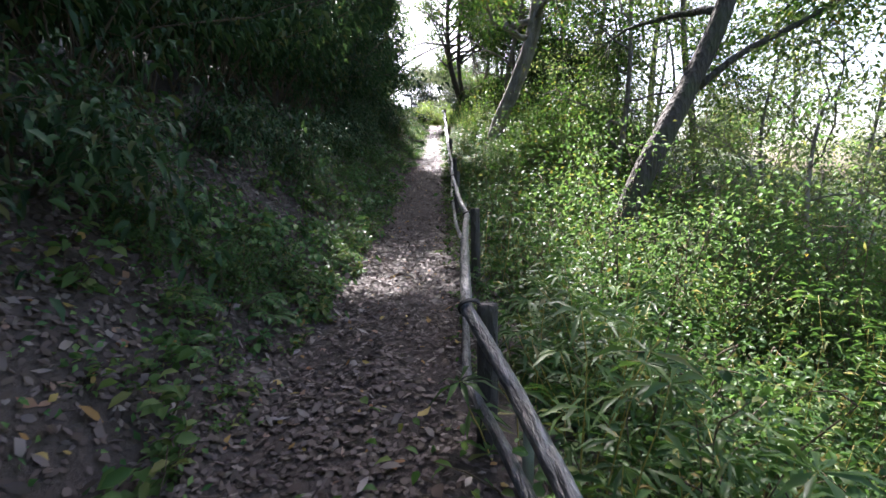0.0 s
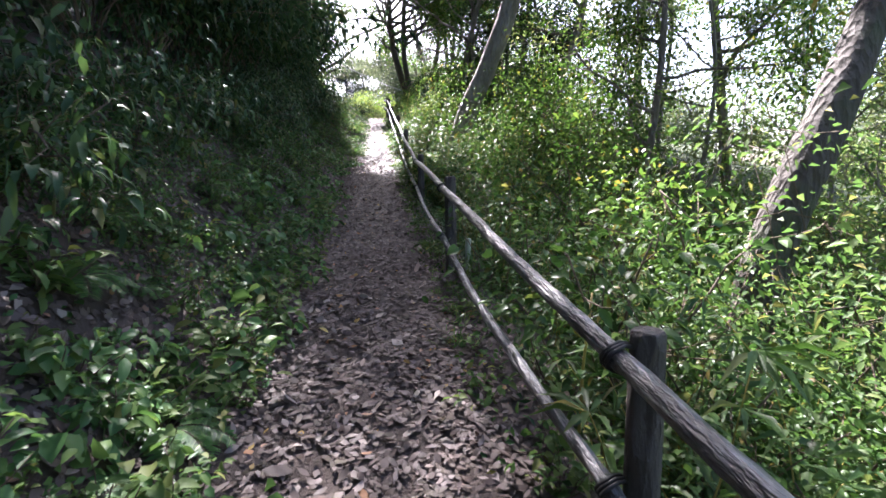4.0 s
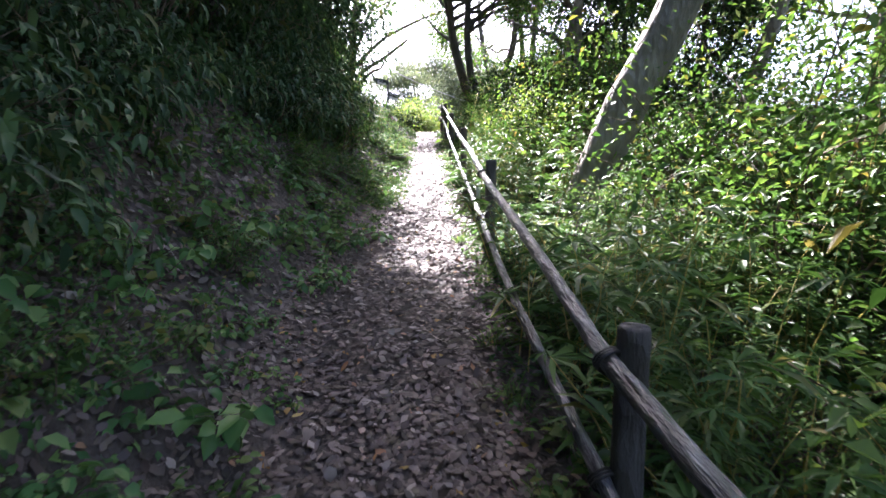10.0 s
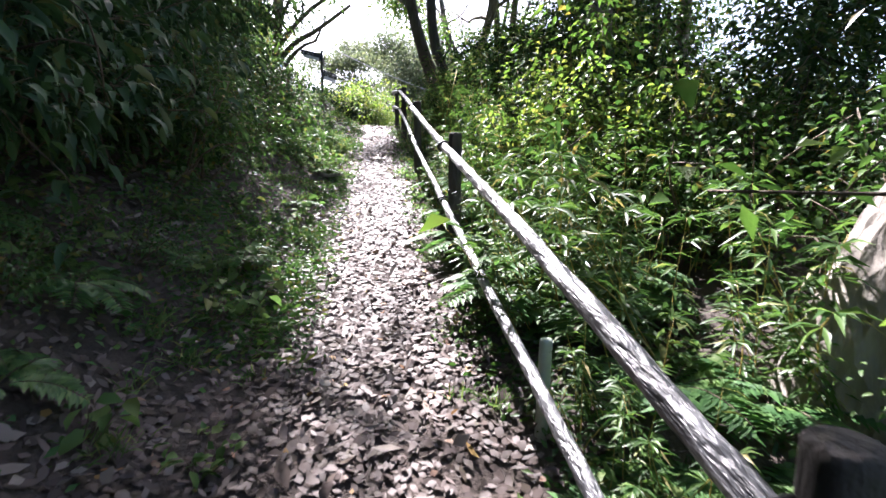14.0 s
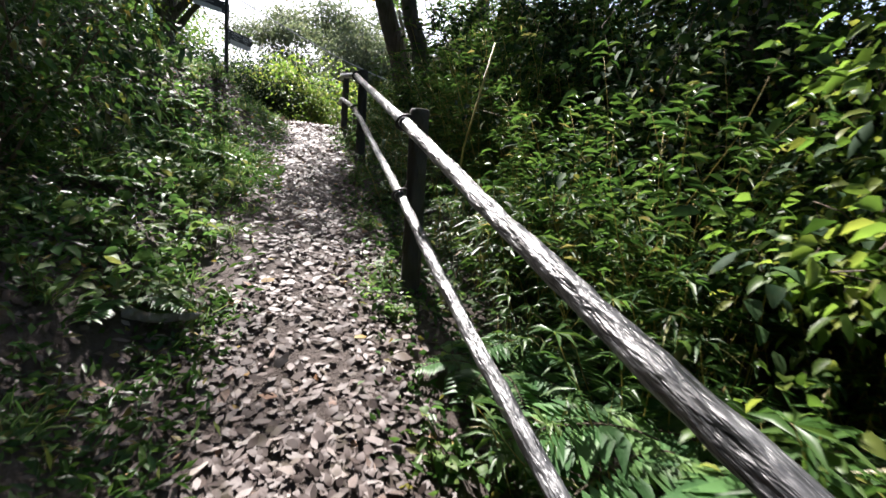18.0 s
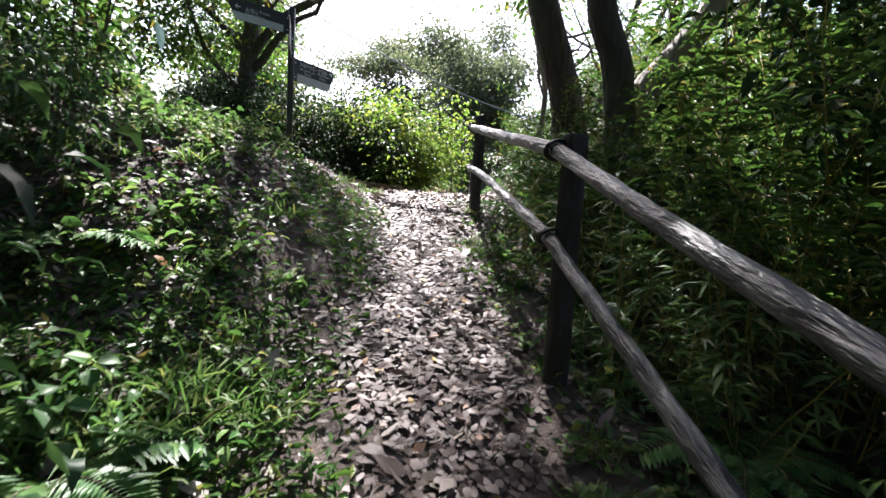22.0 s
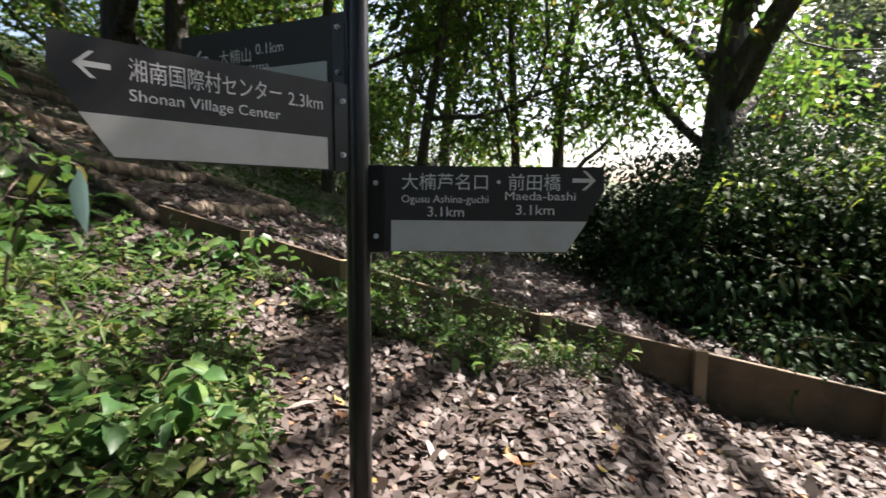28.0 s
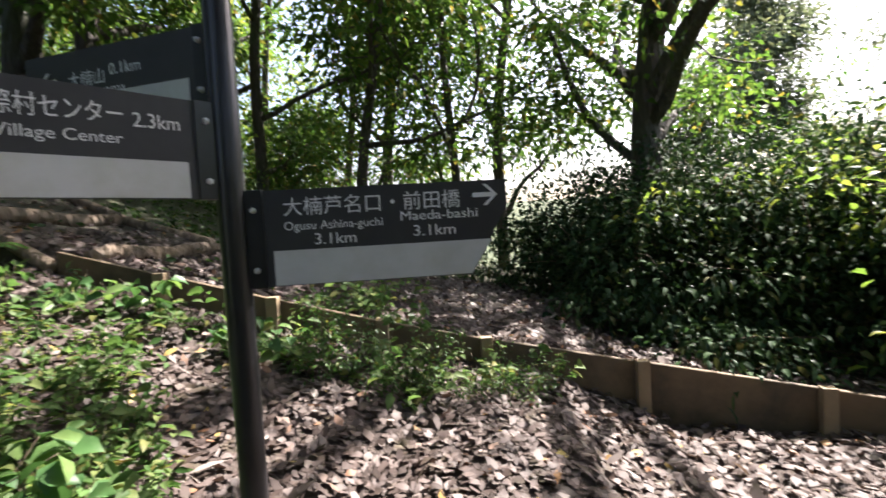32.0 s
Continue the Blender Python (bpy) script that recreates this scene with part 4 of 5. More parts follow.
def fern(seed, fronds=7, size=0.40):
    rng = np.random.default_rng(seed)
    root = thing("fern", "green fern with feathered arching fronds on the bank", "fern", "ferns on the slope")
    for q in range(fronds):
        a = 2 * np.pi * q / fronds + rng.normal(0, 0.3)
        s = size * rng.uniform(0.7, 1.2)
        t = np.linspace(0, 1, 15)
        out, up = s * (0.2 * t + 0.8 * t**1.3), s * (0.75 * t - 0.62 * t**2.2)
        rach = np.stack([out * math.cos(a), out * math.sin(a), up], -1)
        side = np.array([-math.sin(a), math.cos(a), 0])
        tang = unit(np.gradient(rach, axis=0))
        pos, ways, ln = [], [], []
        for k in range(3, 15):
            w = s * 0.30 * math.sin(math.pi * min(1, (k - 1.5) / 14)) ** 0.8 + 0.015
            for sg in (-1, 1):
                for e in (0.0, 0.5):
                    kk = min(14, k + e)
                    pos.append(rach[k] if e == 0 or k == 14 else (rach[k] + rach[k + 1]) / 2)
                    ways.append(sg * side + 0.35 * tang[k])
                    ln.append(w)
        ln = np.array(ln)
        lv, lf = leaves(np.array(pos), np.array(ways), ln, ln * 0.26 + 0.006, rng, 0.12, np.tile([0, 0, 1.0], (len(ln), 1)))
        rv, rf = tube(rach, np.linspace(0.0045, 0.0015, 15), 4)
        fr = part_me("frond", mesh_from("frond", lv, lf, LEAF_FERN), root)
        part_me("stalk", mesh_from("stalk", rv, rf, TWIG, True), fr)
    return root


def sasa(seed, stems=9, height=0.9, leaf=0.18, nodes=(2, 3, 4, 5, 6, 6), m=5, label="clump of bamboo grass with long narrow green leaves"):
    rng = np.random.default_rng(seed)
    root = thing("bamboo_grass", label, "bamboo grass", "bamboo grass beside the fence")
    pieces, batches = [], []
    for q in range(stems):
        a = rng.uniform(0, 2 * np.pi)
        sp = limb_path((0.2 * rng.normal(), 0.2 * rng.normal(), -0.1), (0.35 * math.cos(a), 0.35 * math.sin(a), 1), height * rng.uniform(0.6, 1.2), rng, 7, -0.1, 0.1)
        pieces.append(tube(sp, np.linspace(0.005, 0.002, 7), 4))
        for k in nodes:
            b = rng.uniform(0, 2 * np.pi)
            an = b + np.linspace(-1.1, 1.1, m)
            w = np.stack([np.cos(an), np.sin(an), rng.uniform(-0.2, 0.5, m)], -1)
            batches.append(leaves(sp[k] + 0.06 * rng.normal(size=(m, 3)) * (height > 1.5), w, leaf, leaf * 0.13, rng, 0.3, flat=height > 1.5))
    v, f = join(pieces)
    part_me("stem", mesh_from("stem", v, f, STAKE, True), root)["kind"] = "stuff"
    v, f = stack(batches)
    part_me("foliage", mesh_from("foliage", v, f, LEAF_SASA), root)["kind"] = "stuff"
    return root


def grass_tuft(seed, n=46, length=0.24):
    rng = np.random.default_rng(seed)
    root = thing("grass_tuft", "tuft of fresh green grass at the edge of the path", "grass", "grass tufts")
    pos = rng.normal(size=(n, 3)) * (0.06, 0.06, 0.0)
    w = rng.normal(size=(n, 3)) * (0.6, 0.6, 0) + (0, 0, 0.9)
    v, f = leaves(pos, w, length, 0.009, rng, 0.35, fine=True)
    part_me("blade", mesh_from("blade", v, f, LEAF_LIGHT), root)["kind"] = "stuff"
    return root


def herb(seed, n=26, size=0.09, leafm=None, height=0.28, name="herb", label="low broadleaf herb with fresh green leaves"):
    rng = np.random.default_rng(seed)
    root = thing(name, label, "plant", "herbs on the ground")
    pieces, batches = [], []
    for q in range(6):
        a = rng.uniform(0, 2 * np.pi)
        sp = limb_path((0, 0, -0.04), (0.8 * math.cos(a), 0.8 * math.sin(a), 1.0), height * rng.uniform(0.6, 1.2), rng, 5, 0, 0.15)
        pieces.append(tube(sp, np.linspace(0.003, 0.0015, 5), 4))
        k = n // 6 + 2
        src = sp[rng.integers(1, 5, k)]
        w = rng.normal(size=(k, 3)) * (1, 1, 0.3)
        batches.append(leaves(src + 0.25 * size * unit(w), w, size, size * 0.55, rng, 0.3, fine=True))
    v, f = join(pieces)
    part_me("stem", mesh_from("stem", v, f, TWIG, True), root)["kind"] = "stuff"
    v, f = stack(batches)
    part_me("foliage", mesh_from("foliage", v, f, leafm or LEAF_MID, True), root)["kind"] = "stuff"
    return root


KINDS = {
    "wall": [shrub("dense dark evergreen shrub hanging over the bank", 200 + q, LEAF_DARK, 1.25, 0.8, 12, 6, (0.125, 0.044), 0.65, 0.5, name="evergreen_shrub") for q in range(3)],
    "shrub": [shrub("leafy green shrub on the slope beside the path", 210 + q, LEAF_MID, 0.9, 0.6, 9, 9, (0.062, 0.03), 0.3) for q in range(3)],
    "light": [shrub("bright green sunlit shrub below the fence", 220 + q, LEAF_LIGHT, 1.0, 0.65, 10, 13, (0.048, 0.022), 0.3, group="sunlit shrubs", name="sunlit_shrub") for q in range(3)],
    "fern": [fern(230 + q) for q in range(3)],
    "sasa": [sasa(240 + q) for q in range(3)],
    "herb": [herb(250, leafm=LEAF_LIGHT), herb(251, 30, 0.07, LEAF_LIGHT, 0.22, "seedling", "small pale green seedling in leaf litter"), herb(252, 24, 0.095, LEAF_LIGHT, 0.3, "leafy_weed", "leafy green weed with broad pointed leaves")],
    "weed": [herb(253, 30, 0.11, LEAF_FERN, 0.34, "bank_weed", "broad-leaved bright green weed on the leafy bank"), herb(254, 36, 0.085, LEAF_FERN, 0.26, "bank_weed", "broad-leaved bright green weed on the leafy bank")],
    "grass": [grass_tuft(255), grass_tuft(256, 36, 0.18)],
    "mass": [shrub("tall dense evergreen bush overhanging the path from the bank", 260 + q, LEAF_DARK, 3.0, 1.2, 15, 12, (0.13, 0.046), 0.65, 0.25, name="evergreen_bush") for q in range(3)],
    "bush": [shrub("tall leafy bush filling the woodland slope", 265 + q, LEAF_CANOPY, 2.6, 1.2, 13, 12, (0.095, 0.046), 0.3, group="slope bushes", name="woodland_bush") for q in range(3)],
    "thicket": [shrub("dense thicket bush behind the plank edging, leaf colour darkened for shade", 280 + q, LEAF_THICKET_SHADED, 2.1, 0.95, 20, 20, (0.09, 0.046), 0.35, 0.1, group="junction bushes", name="thicket_bush") for q in range(3)],
    "pale": [shrub("tall pale green sunlit bush in the hollow", 295 + q, LEAF_LIGHT, 2.6, 1.2, 14, 16, (0.065, 0.03), 0.3, group="sunlit shrubs", name="sunlit_bush") for q in range(2)],
    "golden": [shrub("bright yellow-green leafy bush at the trail junction", 285 + q, LEAF_GOLD, 2.1, 0.9, 18, 15, (0.10, 0.05), 0.35, 0.1, group="junction bushes", name="leafy_bush") for q in range(2)],
    "bigleaf": [shrub("leafy green shrub with large pointed leaves beside the signpost", 290, LEAF_MID, 1.15, 0.45, 6, 3, (0.11, 0.055), 0.35, 0.1, group="junction bushes", name="glossy_shrub")],
    "bamboo": [sasa(270 + q, 13, 2.1, 0.14, (1, 2, 2, 3, 3, 4, 4, 5, 5, 6, 6), 6, "tall thicket of bamboo grass with narrow leaves") for q in range(3)],
}
USED = {k: 0 for k in KINDS}
prng = np.random.default_rng(77)


def plant(kind, x, y, size=1.0, dz=0.0, tilt=0.0):
    """Sets a plant of a kind on the ground; the first of each goes to its own place, the rest are copies."""
    stock = KINDS[kind]
    n = USED[kind]
    USED[kind] += 1
    m = pose(x, y, gz(x, y) + dz, 0, tilt, 0) @ pose(0, 0, 0, 0, 0, prng.uniform(0, 360)) @ Matrix.Scale(size, 4)
    src = stock[n % len(stock)]
    if n < len(stock):
        src.matrix_basis = m
    else:
        ob = copy_thing(src, pose(0, 0, 0))
        ob.matrix_basis = m


def scatter(kind, count, x0, x1, y0, y1, s0=0.8, s1=1.3, tilt=0.0, keep=None):
    for _ in range(count):
        for _ in range(20):
            x, y = prng.uniform(x0, x1), prng.uniform(y0, y1)
            if keep is None or keep(x, y):
                break
        plant(kind, x, y, prng.uniform(s0, s1), 0.0, tilt)


def open_foot(x, y):
    """False in front of the leaning tree, where only low plants grow."""
    return not (x < 2.4 and 11.0 < y < 16.4)


def off_stair(x, y):
    """True away from the log stair."""
    return np.abs(y - 28.3 - 0.59 * (x + 3.2)) > 0.85


# the shaded bank
for q in range(17):
    plant("mass", -3.25 + prng.uniform(-0.15, 0.15) + 0.25 * (q > 9), -1.2 + 1.05 * q, prng.uniform(0.85, 1.05), 0.25)
for q in range(14):
    plant("mass", -4.2 + prng.uniform(-0.3, 0.3), -1.0 + 1.8 * q, prng.uniform(1.1, 1.35), 0.1)
scatter("wall", 24, -2.85, -2.35, -1.0, 17, 0.65, 0.9, 10)
scatter("shrub", 26, -2.3, -1.6, 3.0, 18, 0.4, 0.6, 20)
scatter("fern", 32, -2.2, -1.4, 3.0, 20, 0.4, 0.7, 25)
scatter("herb", 120, -2.3, -1.08, 1.2, 18, 0.8, 1.3)
scatter("weed", 105, -2.4, -1.15, 3.0, 16, 0.7, 1.2, 20)
scatter("herb", 110, -1.7, -1.02, 2.0, 13, 0.45, 0.8)
scatter("weed", 60, -1.75, -1.08, 5.0, 15, 0.45, 0.75, 20)
plant("light", 3.3, 7.0, 1.6)
plant("light", 4.1, 7.1, 1.6)
plant("light", 3.5, 7.3, 2.0)
plant("light", 4.2, 7.4, 2.1)
plant("light", 3.0, 7.6, 1.8)
for x, y, k in ((2.6, 6.3, 1.0), (3.2, 7.2, 1.2), (4.1, 7.1, 1.25), (5.2, 7.2, 1.25), (6.3, 7.5, 1.3), (7.4, 6.6, 1.3), (5.0, 5.6, 1.1), (6.3, 5.2, 1.1)):
    plant("pale", x, y, k)
plant("bush", 2.4, 9.0, 0.65)
scatter("bush", 10, 2.3, 5.0, 8.8, 15.0, 0.9, 1.15, keep=open_foot)
for x, y, k in ((-1.55, 2.7, 0.5), (-1.75, 3.1, 0.6), (-1.45, 3.8, 0.5), (-1.6, 4.4, 0.6), (-1.4, 5.6, 0.7), (-1.35, 6.2, 0.6), (-2.1, 3.4, 0.9)):
    plant("fern", x, y, k, 0.02, 22)
plant("herb", -1.75, 1.0, 1.5)
# the gentler bank further up
scatter("shrub", 24, -2.7, -1.75, 17.0, 22.3, 0.5, 0.95)
scatter("shrub", 12, -3.8, -2.5, 21.5, 25, 0.4, 0.6)
scatter("wall", 9, -3.4, -2.3, 23.6, 26.0, 0.4, 0.6)
scatter("wall", 22, -3.5, -2.35, 17, 24.5, 0.85, 1.15)
scatter("wall", 8, -4.4, -3.3, 17, 25, 0.9, 1.2)
for q in range(8):
    plant("mass", -3.2 - 0.1 * q, 17.2 + 1.1 * q, prng.uniform(0.8, 1.0), -0.1)
scatter("fern", 16, -2.4, -1.1, 17, 25, 0.6, 1.0)
scatter("herb", 80, -2.4, -0.9, 15.5, 26.3, 0.5, 1.0)
scatter("grass", 60, -1.9, -0.92, 15.5, 26.5, 0.5, 0.8)
scatter("weed", 26, -2.3, -0.98, 19.8, 23.5, 0.5, 0.85)
scatter("herb", 26, -2.3, -1.0, 20.8, 23.0, 0.7, 1.1)
scatter("grass", 24, -1.7, -0.85, 20.0, 24.0, 0.6, 0.95)
scatter("grass", 16, -1.6, -0.95, 23.3, 24.5, 1.0, 1.4)
scatter("weed", 8, -1.9, -1.0, 23.2, 24.4, 0.6, 0.9)
# the strip between path and fence
scatter("grass", 80, -0.02, 0.35, 7, 27, 0.5, 0.9)
scatter("herb", 90, 0.02, 0.5, 3, 27, 0.45, 0.8)
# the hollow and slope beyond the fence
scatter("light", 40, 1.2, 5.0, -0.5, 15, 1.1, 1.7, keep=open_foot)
scatter("shrub", 34, 0.9, 6, -0.5, 15, 1.0, 1.6, keep=open_foot)
scatter("sasa", 150, 0.6, 4.2, 0.3, 15, 0.8, 1.35)
scatter("shrub", 18, 0.75, 1.7, 0.5, 10, 0.8, 1.1)
scatter("bamboo", 20, 2.0, 5.0, 3, 15, 0.7, 1.0)
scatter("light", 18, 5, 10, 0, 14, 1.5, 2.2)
scatter("bush", 12, 5.5, 11, 6, 17, 0.7, 1.1)
scatter("bush", 12, 2.2, 5.5, 5.5, 14.5, 0.6, 0.85, keep=lambda x, y: open_foot(x, y) and (abs(x - 3.9) > 0.7 or abs(y - 8.2) > 0.9))
scatter("herb", 60, 0.35, 1.0, 0.5, 20, 0.7, 1.2)
scatter("fern", 14, 0.6, 1.4, 14.0, 21, 0.8, 1.15)
scatter("light", 9, 0.8, 1.9, 12.0, 15.8, 0.5, 0.8)
scatter("sasa", 26, 1.3, 2.8, 12.8, 15.6, 0.6, 0.95)
scatter("weed", 12, 0.6, 1.8, 13.0, 16.0, 0.8, 1.2)
scatter("sasa", 18, 0.8, 2.2, 16.6, 19.4, 0.7, 1.1)
scatter("shrub", 16, 1.2, 4, 15.0, 23, 0.9, 1.5, keep=lambda x, y: abs(x - 1.7) > 0.7 or abs(y - 16) > 1.0)
scatter("bush", 16, 2.6, 7, 17.5, 29, 0.8, 1.1)
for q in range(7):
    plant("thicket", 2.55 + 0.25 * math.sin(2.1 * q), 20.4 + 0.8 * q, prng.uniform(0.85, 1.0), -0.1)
plant("golden", 1.85, 20.2, 0.75)
plant("golden", 1.9, 19.3, 0.65)
scatter("sasa", 44, 0.42, 1.0, 12, 27.3, 0.5, 0.8)
scatter("fern", 14, 0.4, 0.9, 14.5, 26, 0.6, 0.9)
scatter("fern", 12, 0.5, 1.1, 16.8, 20.2, 1.2, 1.6)
scatter("shrub", 22, 2.0, 4, 17, 25, 0.8, 1.15)
scatter("bamboo", 10, 1.1, 1.8, 22.5, 25.5, 0.5, 0.7)
scatter("bamboo", 18, 1.8, 2.9, 22.5, 26.0, 0.75, 1.05)
scatter("bamboo", 12, 0.95, 1.6, 18.5, 24.0, 0.45, 0.6)
scatter("bamboo", 14, 0.95, 1.9, 25.5, 28.2, 0.42, 0.6, keep=lambda x, y: math.hypot(x - 1.3, y - 28) > 0.35)
scatter("bamboo", 16, 2.2, 3.4, 25.0, 28.4, 0.8, 1.05)
scatter("bush", 7, 2.8, 5.2, 26.5, 31.0, 0.7, 0.9)
scatter("sasa", 26, 0.7, 1.3, 18, 27.3, 0.6, 0.9)
scatter("light", 14, 5, 10, 17, 40, 1.6, 2.2)
scatter("sasa", 16, 0.6, 1.3, 25.8, 28.6, 0.7, 1.0)
scatter("shrub", 8, 0.9, 1.7, 26.2, 29.0, 0.5, 0.75)
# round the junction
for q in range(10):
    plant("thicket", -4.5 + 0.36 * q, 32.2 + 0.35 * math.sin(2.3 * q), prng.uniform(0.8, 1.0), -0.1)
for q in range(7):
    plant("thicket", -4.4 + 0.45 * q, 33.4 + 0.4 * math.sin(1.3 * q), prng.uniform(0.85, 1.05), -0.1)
scatter("wall", 10, -5.4, -1.8, 31.0, 32.0, 0.6, 0.9)
for x, y, k in ((-1.25, 32.4, 1.0), (-0.75, 32.9, 1.08), (-0.65, 32.4, 0.85), (-1.0, 33.4, 1.1)):
    plant("golden", x, y, k)
scatter("bush", 9, -3.4, -0.2, 35.0, 40.0, 0.7, 1.0)
scatter("bush", 8, 3, 9, 38.0, 44.0, 0.7, 1.1)
scatter("herb", 190, -3.4, -1.6, 25.7, 27.35, 0.4, 0.75)
plant("bigleaf", -2.75, 26.15, 0.9)
plant("bigleaf", -3.2, 25.9, 0.9)
for x, y, k in ((-2.2, 26.95, 1.1), (-2.3, 27.05, 0.9), (-2.1, 27.0, 0.8), (-2.25, 26.85, 1.0)):
    plant("weed", x, y, k)
scatter("grass", 30, -3.2, -1.2, 25.2, 27.0, 0.8, 1.3)
scatter("shrub", 4, -4.0, -3.2, 25.0, 26.0, 0.7, 0.9)
for x, y, k in ((-2.6, 28.5, 0.36), (-2.95, 28.25, 0.42), (-2.3, 28.85, 0.3)):
    plant("shrub", x, y, k)
scatter("herb", 26, -3.9, -2.3, 28.0, 29.2, 0.6, 1.0)
for q in range(15):
    f = q / 14
    plant(("herb", "weed", "grass")[q % 3], -4.15 + 1.45 * f + prng.uniform(0.05, 0.25), 27.0 + 1.75 * f - prng.uniform(0.05, 0.2), prng.uniform(0.7, 1.1))
scatter("fern", 4, -4.6, -3.4, 26.2, 27.0, 0.6, 0.8, keep=off_stair)
scatter("bush", 8, -11, -6.5, 28.5, 34, 0.5, 0.75)
scatter("bush", 10, -15, -11.5, 20, 30, 1.0, 1.4)
scatter("light", 16, -13, -5, 20.5, 26, 1.1, 1.8, keep=lambda x, y: y < 28 + 0.53 * (x + 3) - 1.4)
scatter("herb", 36, -6.5, -3.4, 23.5, 27.5, 0.8, 1.5, keep=off_stair)
scatter("grass", 8, -1.3, -0.7, 27.2, 28.4, 0.5, 0.8)

# ---- leaf litter and ground cover ----


def waist(y):
    """How far plants crowd in upon the path where it is narrowest."""
    return 0.24 * smooth(20.8, 22.3, y) * smooth(25.2, 24.0, y)


def ground_leaves(name, label, count, x0, x1, y0, y1, length, width, material, seed, keep, lift=0.008, rise=0.2, category="leaf litter"):
    rng = np.random.default_rng(seed)
    x, y = rng.uniform(x0, x1, count), rng.uniform(y0, y1, count)
    ok = rng.uniform(size=count) < keep(x, y)
    x, y = x[ok], y[ok]
    n = len(x)
    e = 0.04
    z = ground_z(x, y)
    nx, ny = -(ground_z(x + e, y) - z) / e, -(ground_z(x, y + e) - z) / e
    up = unit(np.stack([nx, ny, np.ones(n)], -1) + rise * rng.normal(size=(n, 3)))
    a = rng.uniform(0, 2 * np.pi, n)
    way = np.stack([np.cos(a), np.sin(a), np.zeros(n)], -1)
    way = unit(way - up * (way * up).sum(-1, keepdims=True))
    pos = np.stack([x, y, z + lift + rng.uniform(0, 0.014, n)], -1)
    v, f = leaves(pos, way, length, width, rng, 0.0, up, dead=category == "leaf litter")
    tagged(new(name, mesh_from(name, v, f, material)), label, category, kind="stuff")


ground_leaves("leaf_litter", "brown and pale dead leaves strewn over the path", 120000, -1.4, 0.45, -2, 28, 0.06, 0.028, LITTER, 300,
              lambda x, y: (1 - 0.4 * smooth(5.0, 3.5, y)) * (0.15 + 0.85 * smooth(0.4, 0.0, x)) * (1 - 0.85 * smooth(16, 19, y) * np.maximum(smooth(-0.66 + waist(y), -0.92 + waist(y), x), smooth(-0.08 - 0.5 * waist(y), 0.15, x))) * (0.7 + 0.3 * np.tanh(2.5 * lumps(1.6 * x + 3, 1.3 * y))), rise=0.22)
ground_leaves("leaf_litter", "brown dead leaves caught on the bank", 44000, -2.8, -1.35, -2, 27, 0.068, 0.032, LITTER, 305, lambda x, y: 0.85 - 0.6 * smooth(16, 19, y) * smooth(24.5, 23, y), rise=0.4)
ground_leaves("leaf_litter", "large pale and yellowed dead leaves scattered over path and bank", 3600, -2.4, 0.35, -1.5, 28, 0.095, 0.042, LITTER_PALE, 311, lambda x, y: 0.5 + 0.5 * smooth(17, 13, y) + 0 * x, 0.016, 0.35)
ground_leaves("leaf_litter", "large pale dead leaves lying about the signpost", 900, -3.6, 1.0, 27.0, 30.6, 0.09, 0.042, LITTER_PALE, 312, lambda x, y: 0.9 + 0 * x, 0.016, 0.35)
ground_leaves("leaf_litter", "pale dead leaves strewn over the trail junction", 72000, -5, 3.2, 26.8, 32.6, 0.062, 0.031, LITTER, 301, lambda x, y: 0.95 * smooth(3.4, 2.2, x) * (1 - smooth(0.6, 1.0, x) * smooth(30.8, 31.6, y)), rise=0.28)
ground_leaves("leaf_litter", "pale dead leaves lying on the log stair", 12000, -10, -3.5, 24, 29, 0.06, 0.03, LITTER, 310, lambda x, y: 0.9 * (1 - off_stair(x, y)), rise=0.3)
ground_leaves("ground_cover", "low green seedlings and creepers over the bank", 16000, -3.2, -0.9, 0, 26, 0.05, 0.028, LEAF_FERN, 302,
              lambda x, y: smooth(-0.95, -1.5, x) * (0.35 + 0.5 * (lumps(0.6 * x, 0.6 * y) > 0)), 0.03, 0.6, "ground cover")
ground_leaves("ground_cover", "low green undergrowth on the slope below the fence", 14000, 0.25, 6, -1, 28, 0.06, 0.026, LEAF_DARK, 303,
              lambda x, y: 0.9 + 0 * x, 0.05, 0.7, "ground cover")
ground_leaves("ground_cover", "low green undergrowth on the upper slope", 26000, -13, -3, 19, 29, 0.075, 0.034, LEAF_MID, 306, lambda x, y: (0.4 + 0.5 * (lumps(0.6 * x, 0.6 * y) > -0.2)) * (0.06 + 0.94 * off_stair(x, y)), 0.04, 0.7, "ground cover")
ground_leaves("ground_cover", "green grass and seedlings beside the upper path", 80000, -3.6, -0.62, 17, 27.4, 0.06, 0.02, LEAF_MID, 307, lambda x, y: smooth(-0.62 + waist(y), -0.9 + waist(y), x) * (1 - 0.6 * smooth(25.5, 27, y)) * (0.5 + 0.45 * np.tanh(3 * lumps(1.3 * x, 1.2 * y))), 0.03, 0.9, "ground cover")
ground_leaves("ground_cover", "low green weeds between the path and the fence", 20000, -0.2, 0.6, 4, 28, 0.05, 0.024, LEAF_MID, 308, lambda x, y: smooth(-0.18 + 0.12 * smooth(20, 14, y) - 0.4 * waist(y), 0.16, x) * (0.5 + 0.5 * np.tanh(2 * lumps(1.5 * x, 1.2 * y))) * smooth(4, 14, y), 0.03, 0.8, "ground cover")
ground_leaves("ground_cover", "dark low undergrowth along the foot of the fence", 16000, 0.25, 1.4, 9, 28, 0.055, 0.022, LEAF_DARK, 309, lambda x, y: 0.8 + 0 * x, 0.04, 0.8, "ground cover")
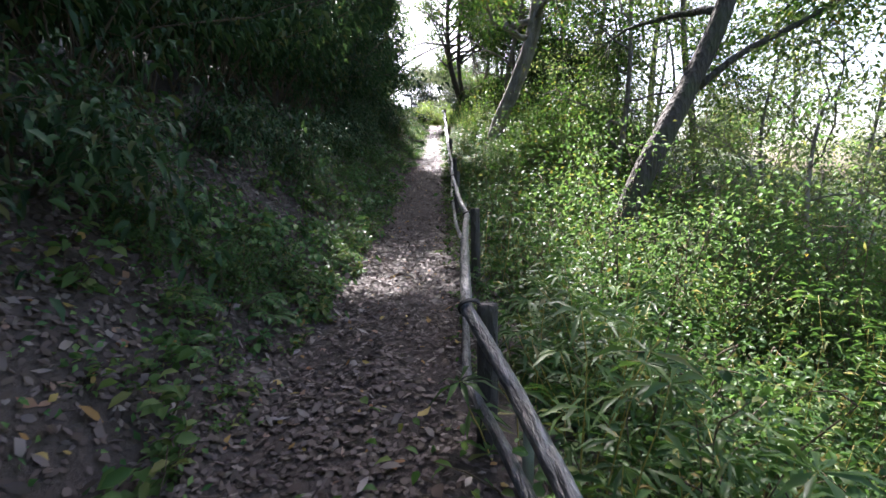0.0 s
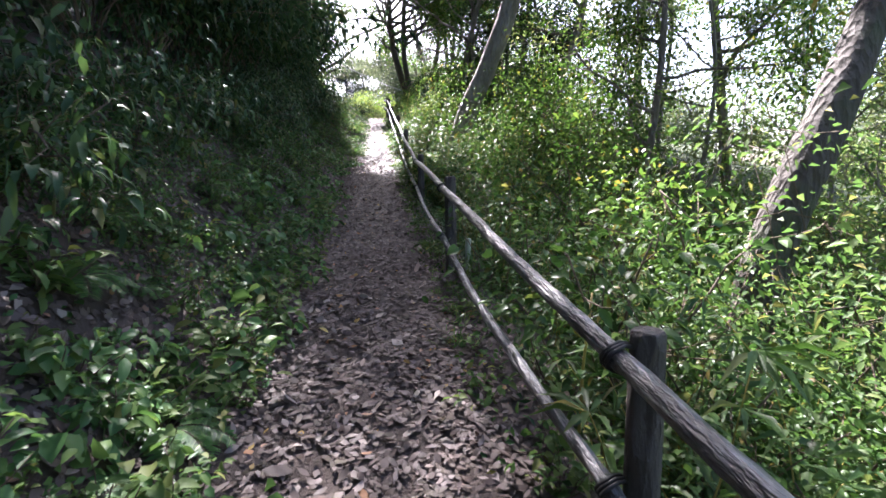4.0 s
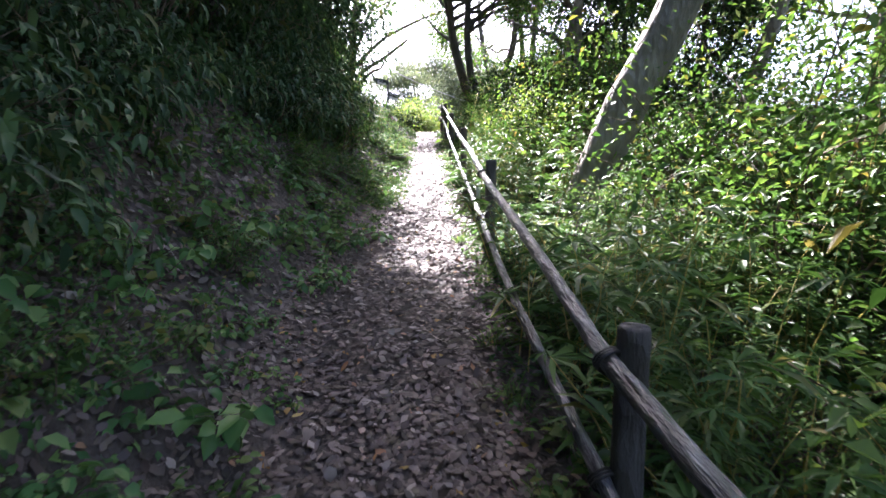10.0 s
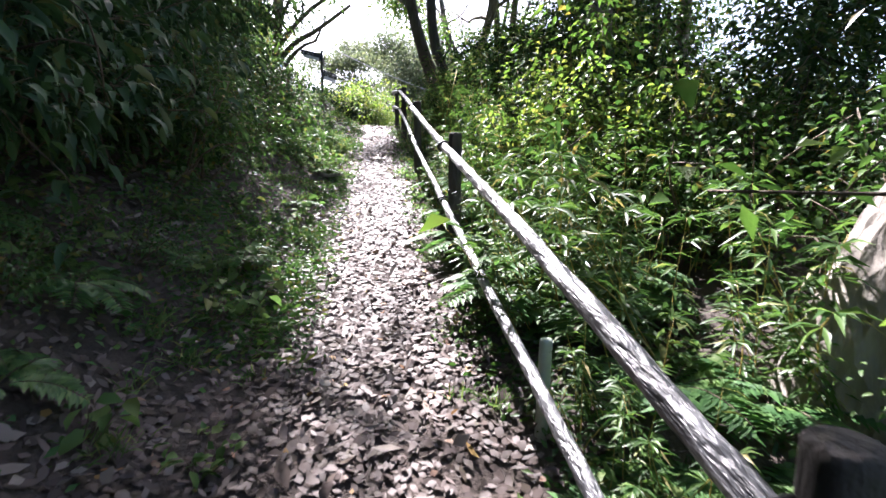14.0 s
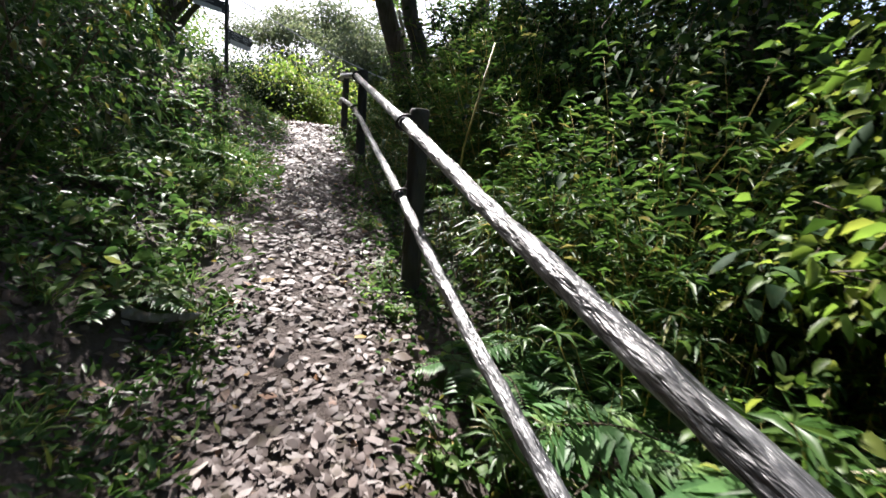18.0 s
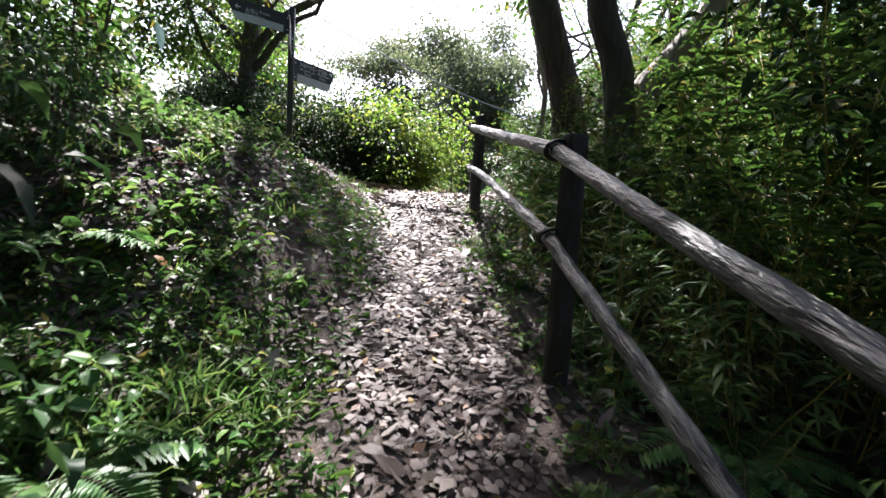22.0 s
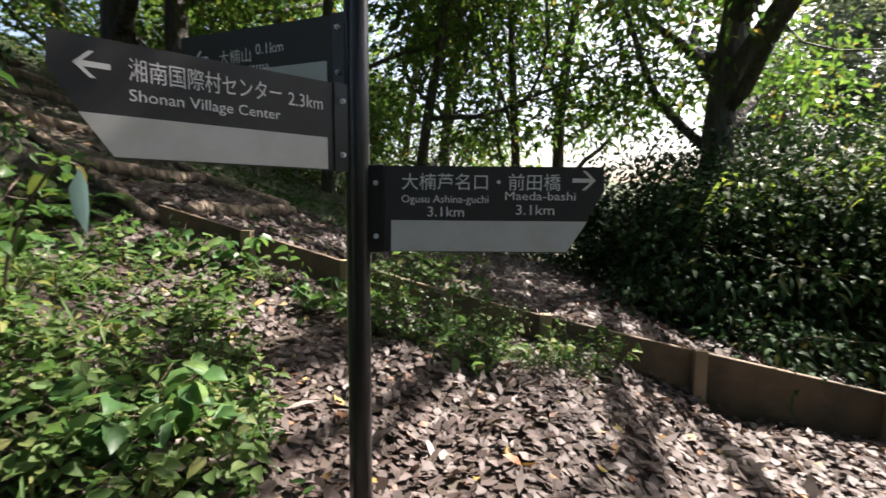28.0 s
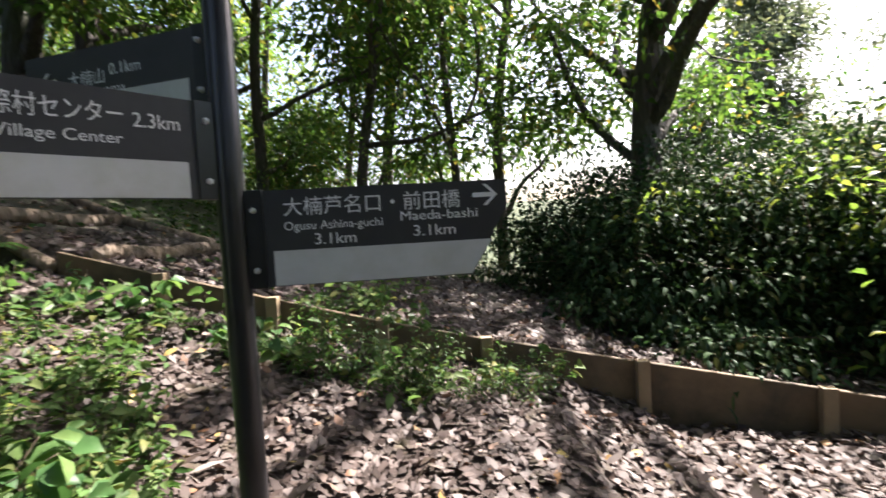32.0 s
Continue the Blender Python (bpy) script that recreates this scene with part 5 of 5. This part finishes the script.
ground_leaves("grass", "sunlit short grass on the knoll", 60000, 0.8, 7, 29.5, 38, 0.09, 0.016, LEAF_FERN, 304, lambda x, y: np.maximum(smooth(1.6, 2.4, x), smooth(0.8, 1.1, x) * smooth(31, 32, y)), 0.01, 1.0, "grass")

# ---- small things ----
# the lone post and the thin stake where the trail goes on
lone = thing("wooden_post", "lone dark square wooden post at the trail junction", "post")
pb = gz(0.75, 32.3)
part("post", box_bm(0.69, 0.81, 32.24, 32.36, pb - 0.3, pb + 0.95, 0.012), POST, lone)
thin = thing("marker_stake", "thin reddish brown stake beside the trail", "stake")
sb = gz(0.25, 31.6)
part_me("stake", tube_mesh("stake", [(0.25, 31.6, sb - 0.15), (0.26, 31.6, sb + 0.4), (0.27, 31.61, sb + 0.62)], [0.014, 0.013, 0.012], TWIG, 8), thin)
# yellowed bamboo canes beyond the fence
for x, y, h, lean in ((0.55, 6.3, 0.75, 0.05), (0.62, 11.1, 0.5, 0.0), (0.62, 22.3, 1.5, 0.25)):
    cane = thing("bamboo_cane", "thin yellow bamboo cane stuck in the slope", "cane", "bamboo canes")
    cb = gz(x, y)
    part_me("cane", tube_mesh("cane", [(x, y, cb - 0.15), (x + 0.3 * lean, y, cb + 0.5 * h), (x + lean, y, cb + h)], [0.009, 0.008, 0.006], STAKE, 8), cane)
# short grey stubs at the foot of the fence
for x, y, h in ((0.467, 24.8, 0.3), (0.27, 16.55, 0.42), (0.42, 15.2, 0.36), (0.38, 8.4, 0.35), (0.36, 2.0, 0.32)):
    stub = thing("pipe_stub", "short grey-green plastic pipe stub beside a fence post", "pipe", "pipe stubs")
    cb = gz(x, y)
    part_me("pipe", tube_mesh("pipe", [(x, y, cb - 0.15), (x + 0.01, y, cb + h - 0.01), (x + 0.01, y, cb + h)], [0.027, 0.026, 0.022], PVC, 14), stub)
# a sapling by the signpost with one large pale leaf hanging from its top
sapling = thing("sapling", "thin sapling with one large drooping pale blue-green leaf", "plant")
stem = curve_path([(-2.78, 26.55, gz(-2.78, 26.55) - 0.05), (-2.76, 26.6, 5.9), (-2.68, 26.74, 6.16), (-2.6, 26.83, 6.17)], 14)
part_me("stem", tube_mesh("stem", stem, np.linspace(0.007, 0.003, 14), TWIG, 6), sapling)
lrng = np.random.default_rng(9)
lv, lf = leaves(np.array([(-2.6, 26.83, 6.165)]), np.array([(0.12, 0.05, -1.0)]), 0.2, 0.085, lrng, 0.0, np.array([(0.8, -0.6, 0.1)]), fine=True)
part_me("drooping_leaf", mesh_from("drooping_leaf", lv, lf, LEAF_TEAL), sapling, "pale blue-green withered leaf")
lv, lf = leaves(stem[6:13], lrng.normal(size=(7, 3)) * (1, 1, 0.3), 0.1, 0.045, lrng, 0.3, fine=True)
part_me("foliage", mesh_from("foliage", lv, lf, LEAF_MID), sapling)["kind"] = "stuff"
# dead branches and a broken log
for pts, r in (([(-2.1, 22.5, 4.35), (-2.4, 22.9, 4.55), (-2.8, 23.0, 4.62), (-3.3, 23.3, 4.85)], 0.018), ([(-1.1, 21.15, 3.42), (-0.98, 21.12, 3.43), (-0.8, 21.1, 3.40)], 0.028)):
    br = thing("dead_branch", "pale broken dead branch lying on the bank", "branch", "dead branches")
    pp = curve_path([(x, y, gz(x, y) + 0.04 + 0.03 * k) for k, (x, y, _) in enumerate(pts)], 12)
    part_me("branch", tube_mesh("branch", pp, np.linspace(r, 0.5 * r, 12), BARK_PALE, 8, 0.05, 4), br)
# roots laid bare on the knoll
for q in range(3):
    root_ = thing("tree_root", "bare tree root crossing the worn knoll", "root", "tree roots")
    x0, y0 = 1.3 + 0.5 * q, 30.4 + 0.7 * q
    pts = [(x0 + 0.55 * k - 0.2 * q, y0 + (0.5 - 0.4 * q) * k + 0.3 * math.sin((1.3 + 0.6 * q) * k + 2 * q), 0) for k in np.linspace(0, 3, 7)]
    pts = [(x, y, gz(x, y) + 0.015) for x, y, _ in pts]
    part_me("root", tube_mesh("root", curve_path(pts, 18), np.linspace(0.05, 0.02, 18), BARK, 8, 0.06, q), root_)
# the cable across the sky
cable = thing("overhead_cable", "thin grey overhead cable sagging beyond the trees", "cable")
part_me("cable", tube_mesh("cable", [(-6 + 22 * t, 44 + 1 * t, 12.6 - 4.2 * t - 2.0 * math.sin(math.pi * t)) for t in np.linspace(0, 1, 14)], [0.03] * 14, CABLE, 6), cable)
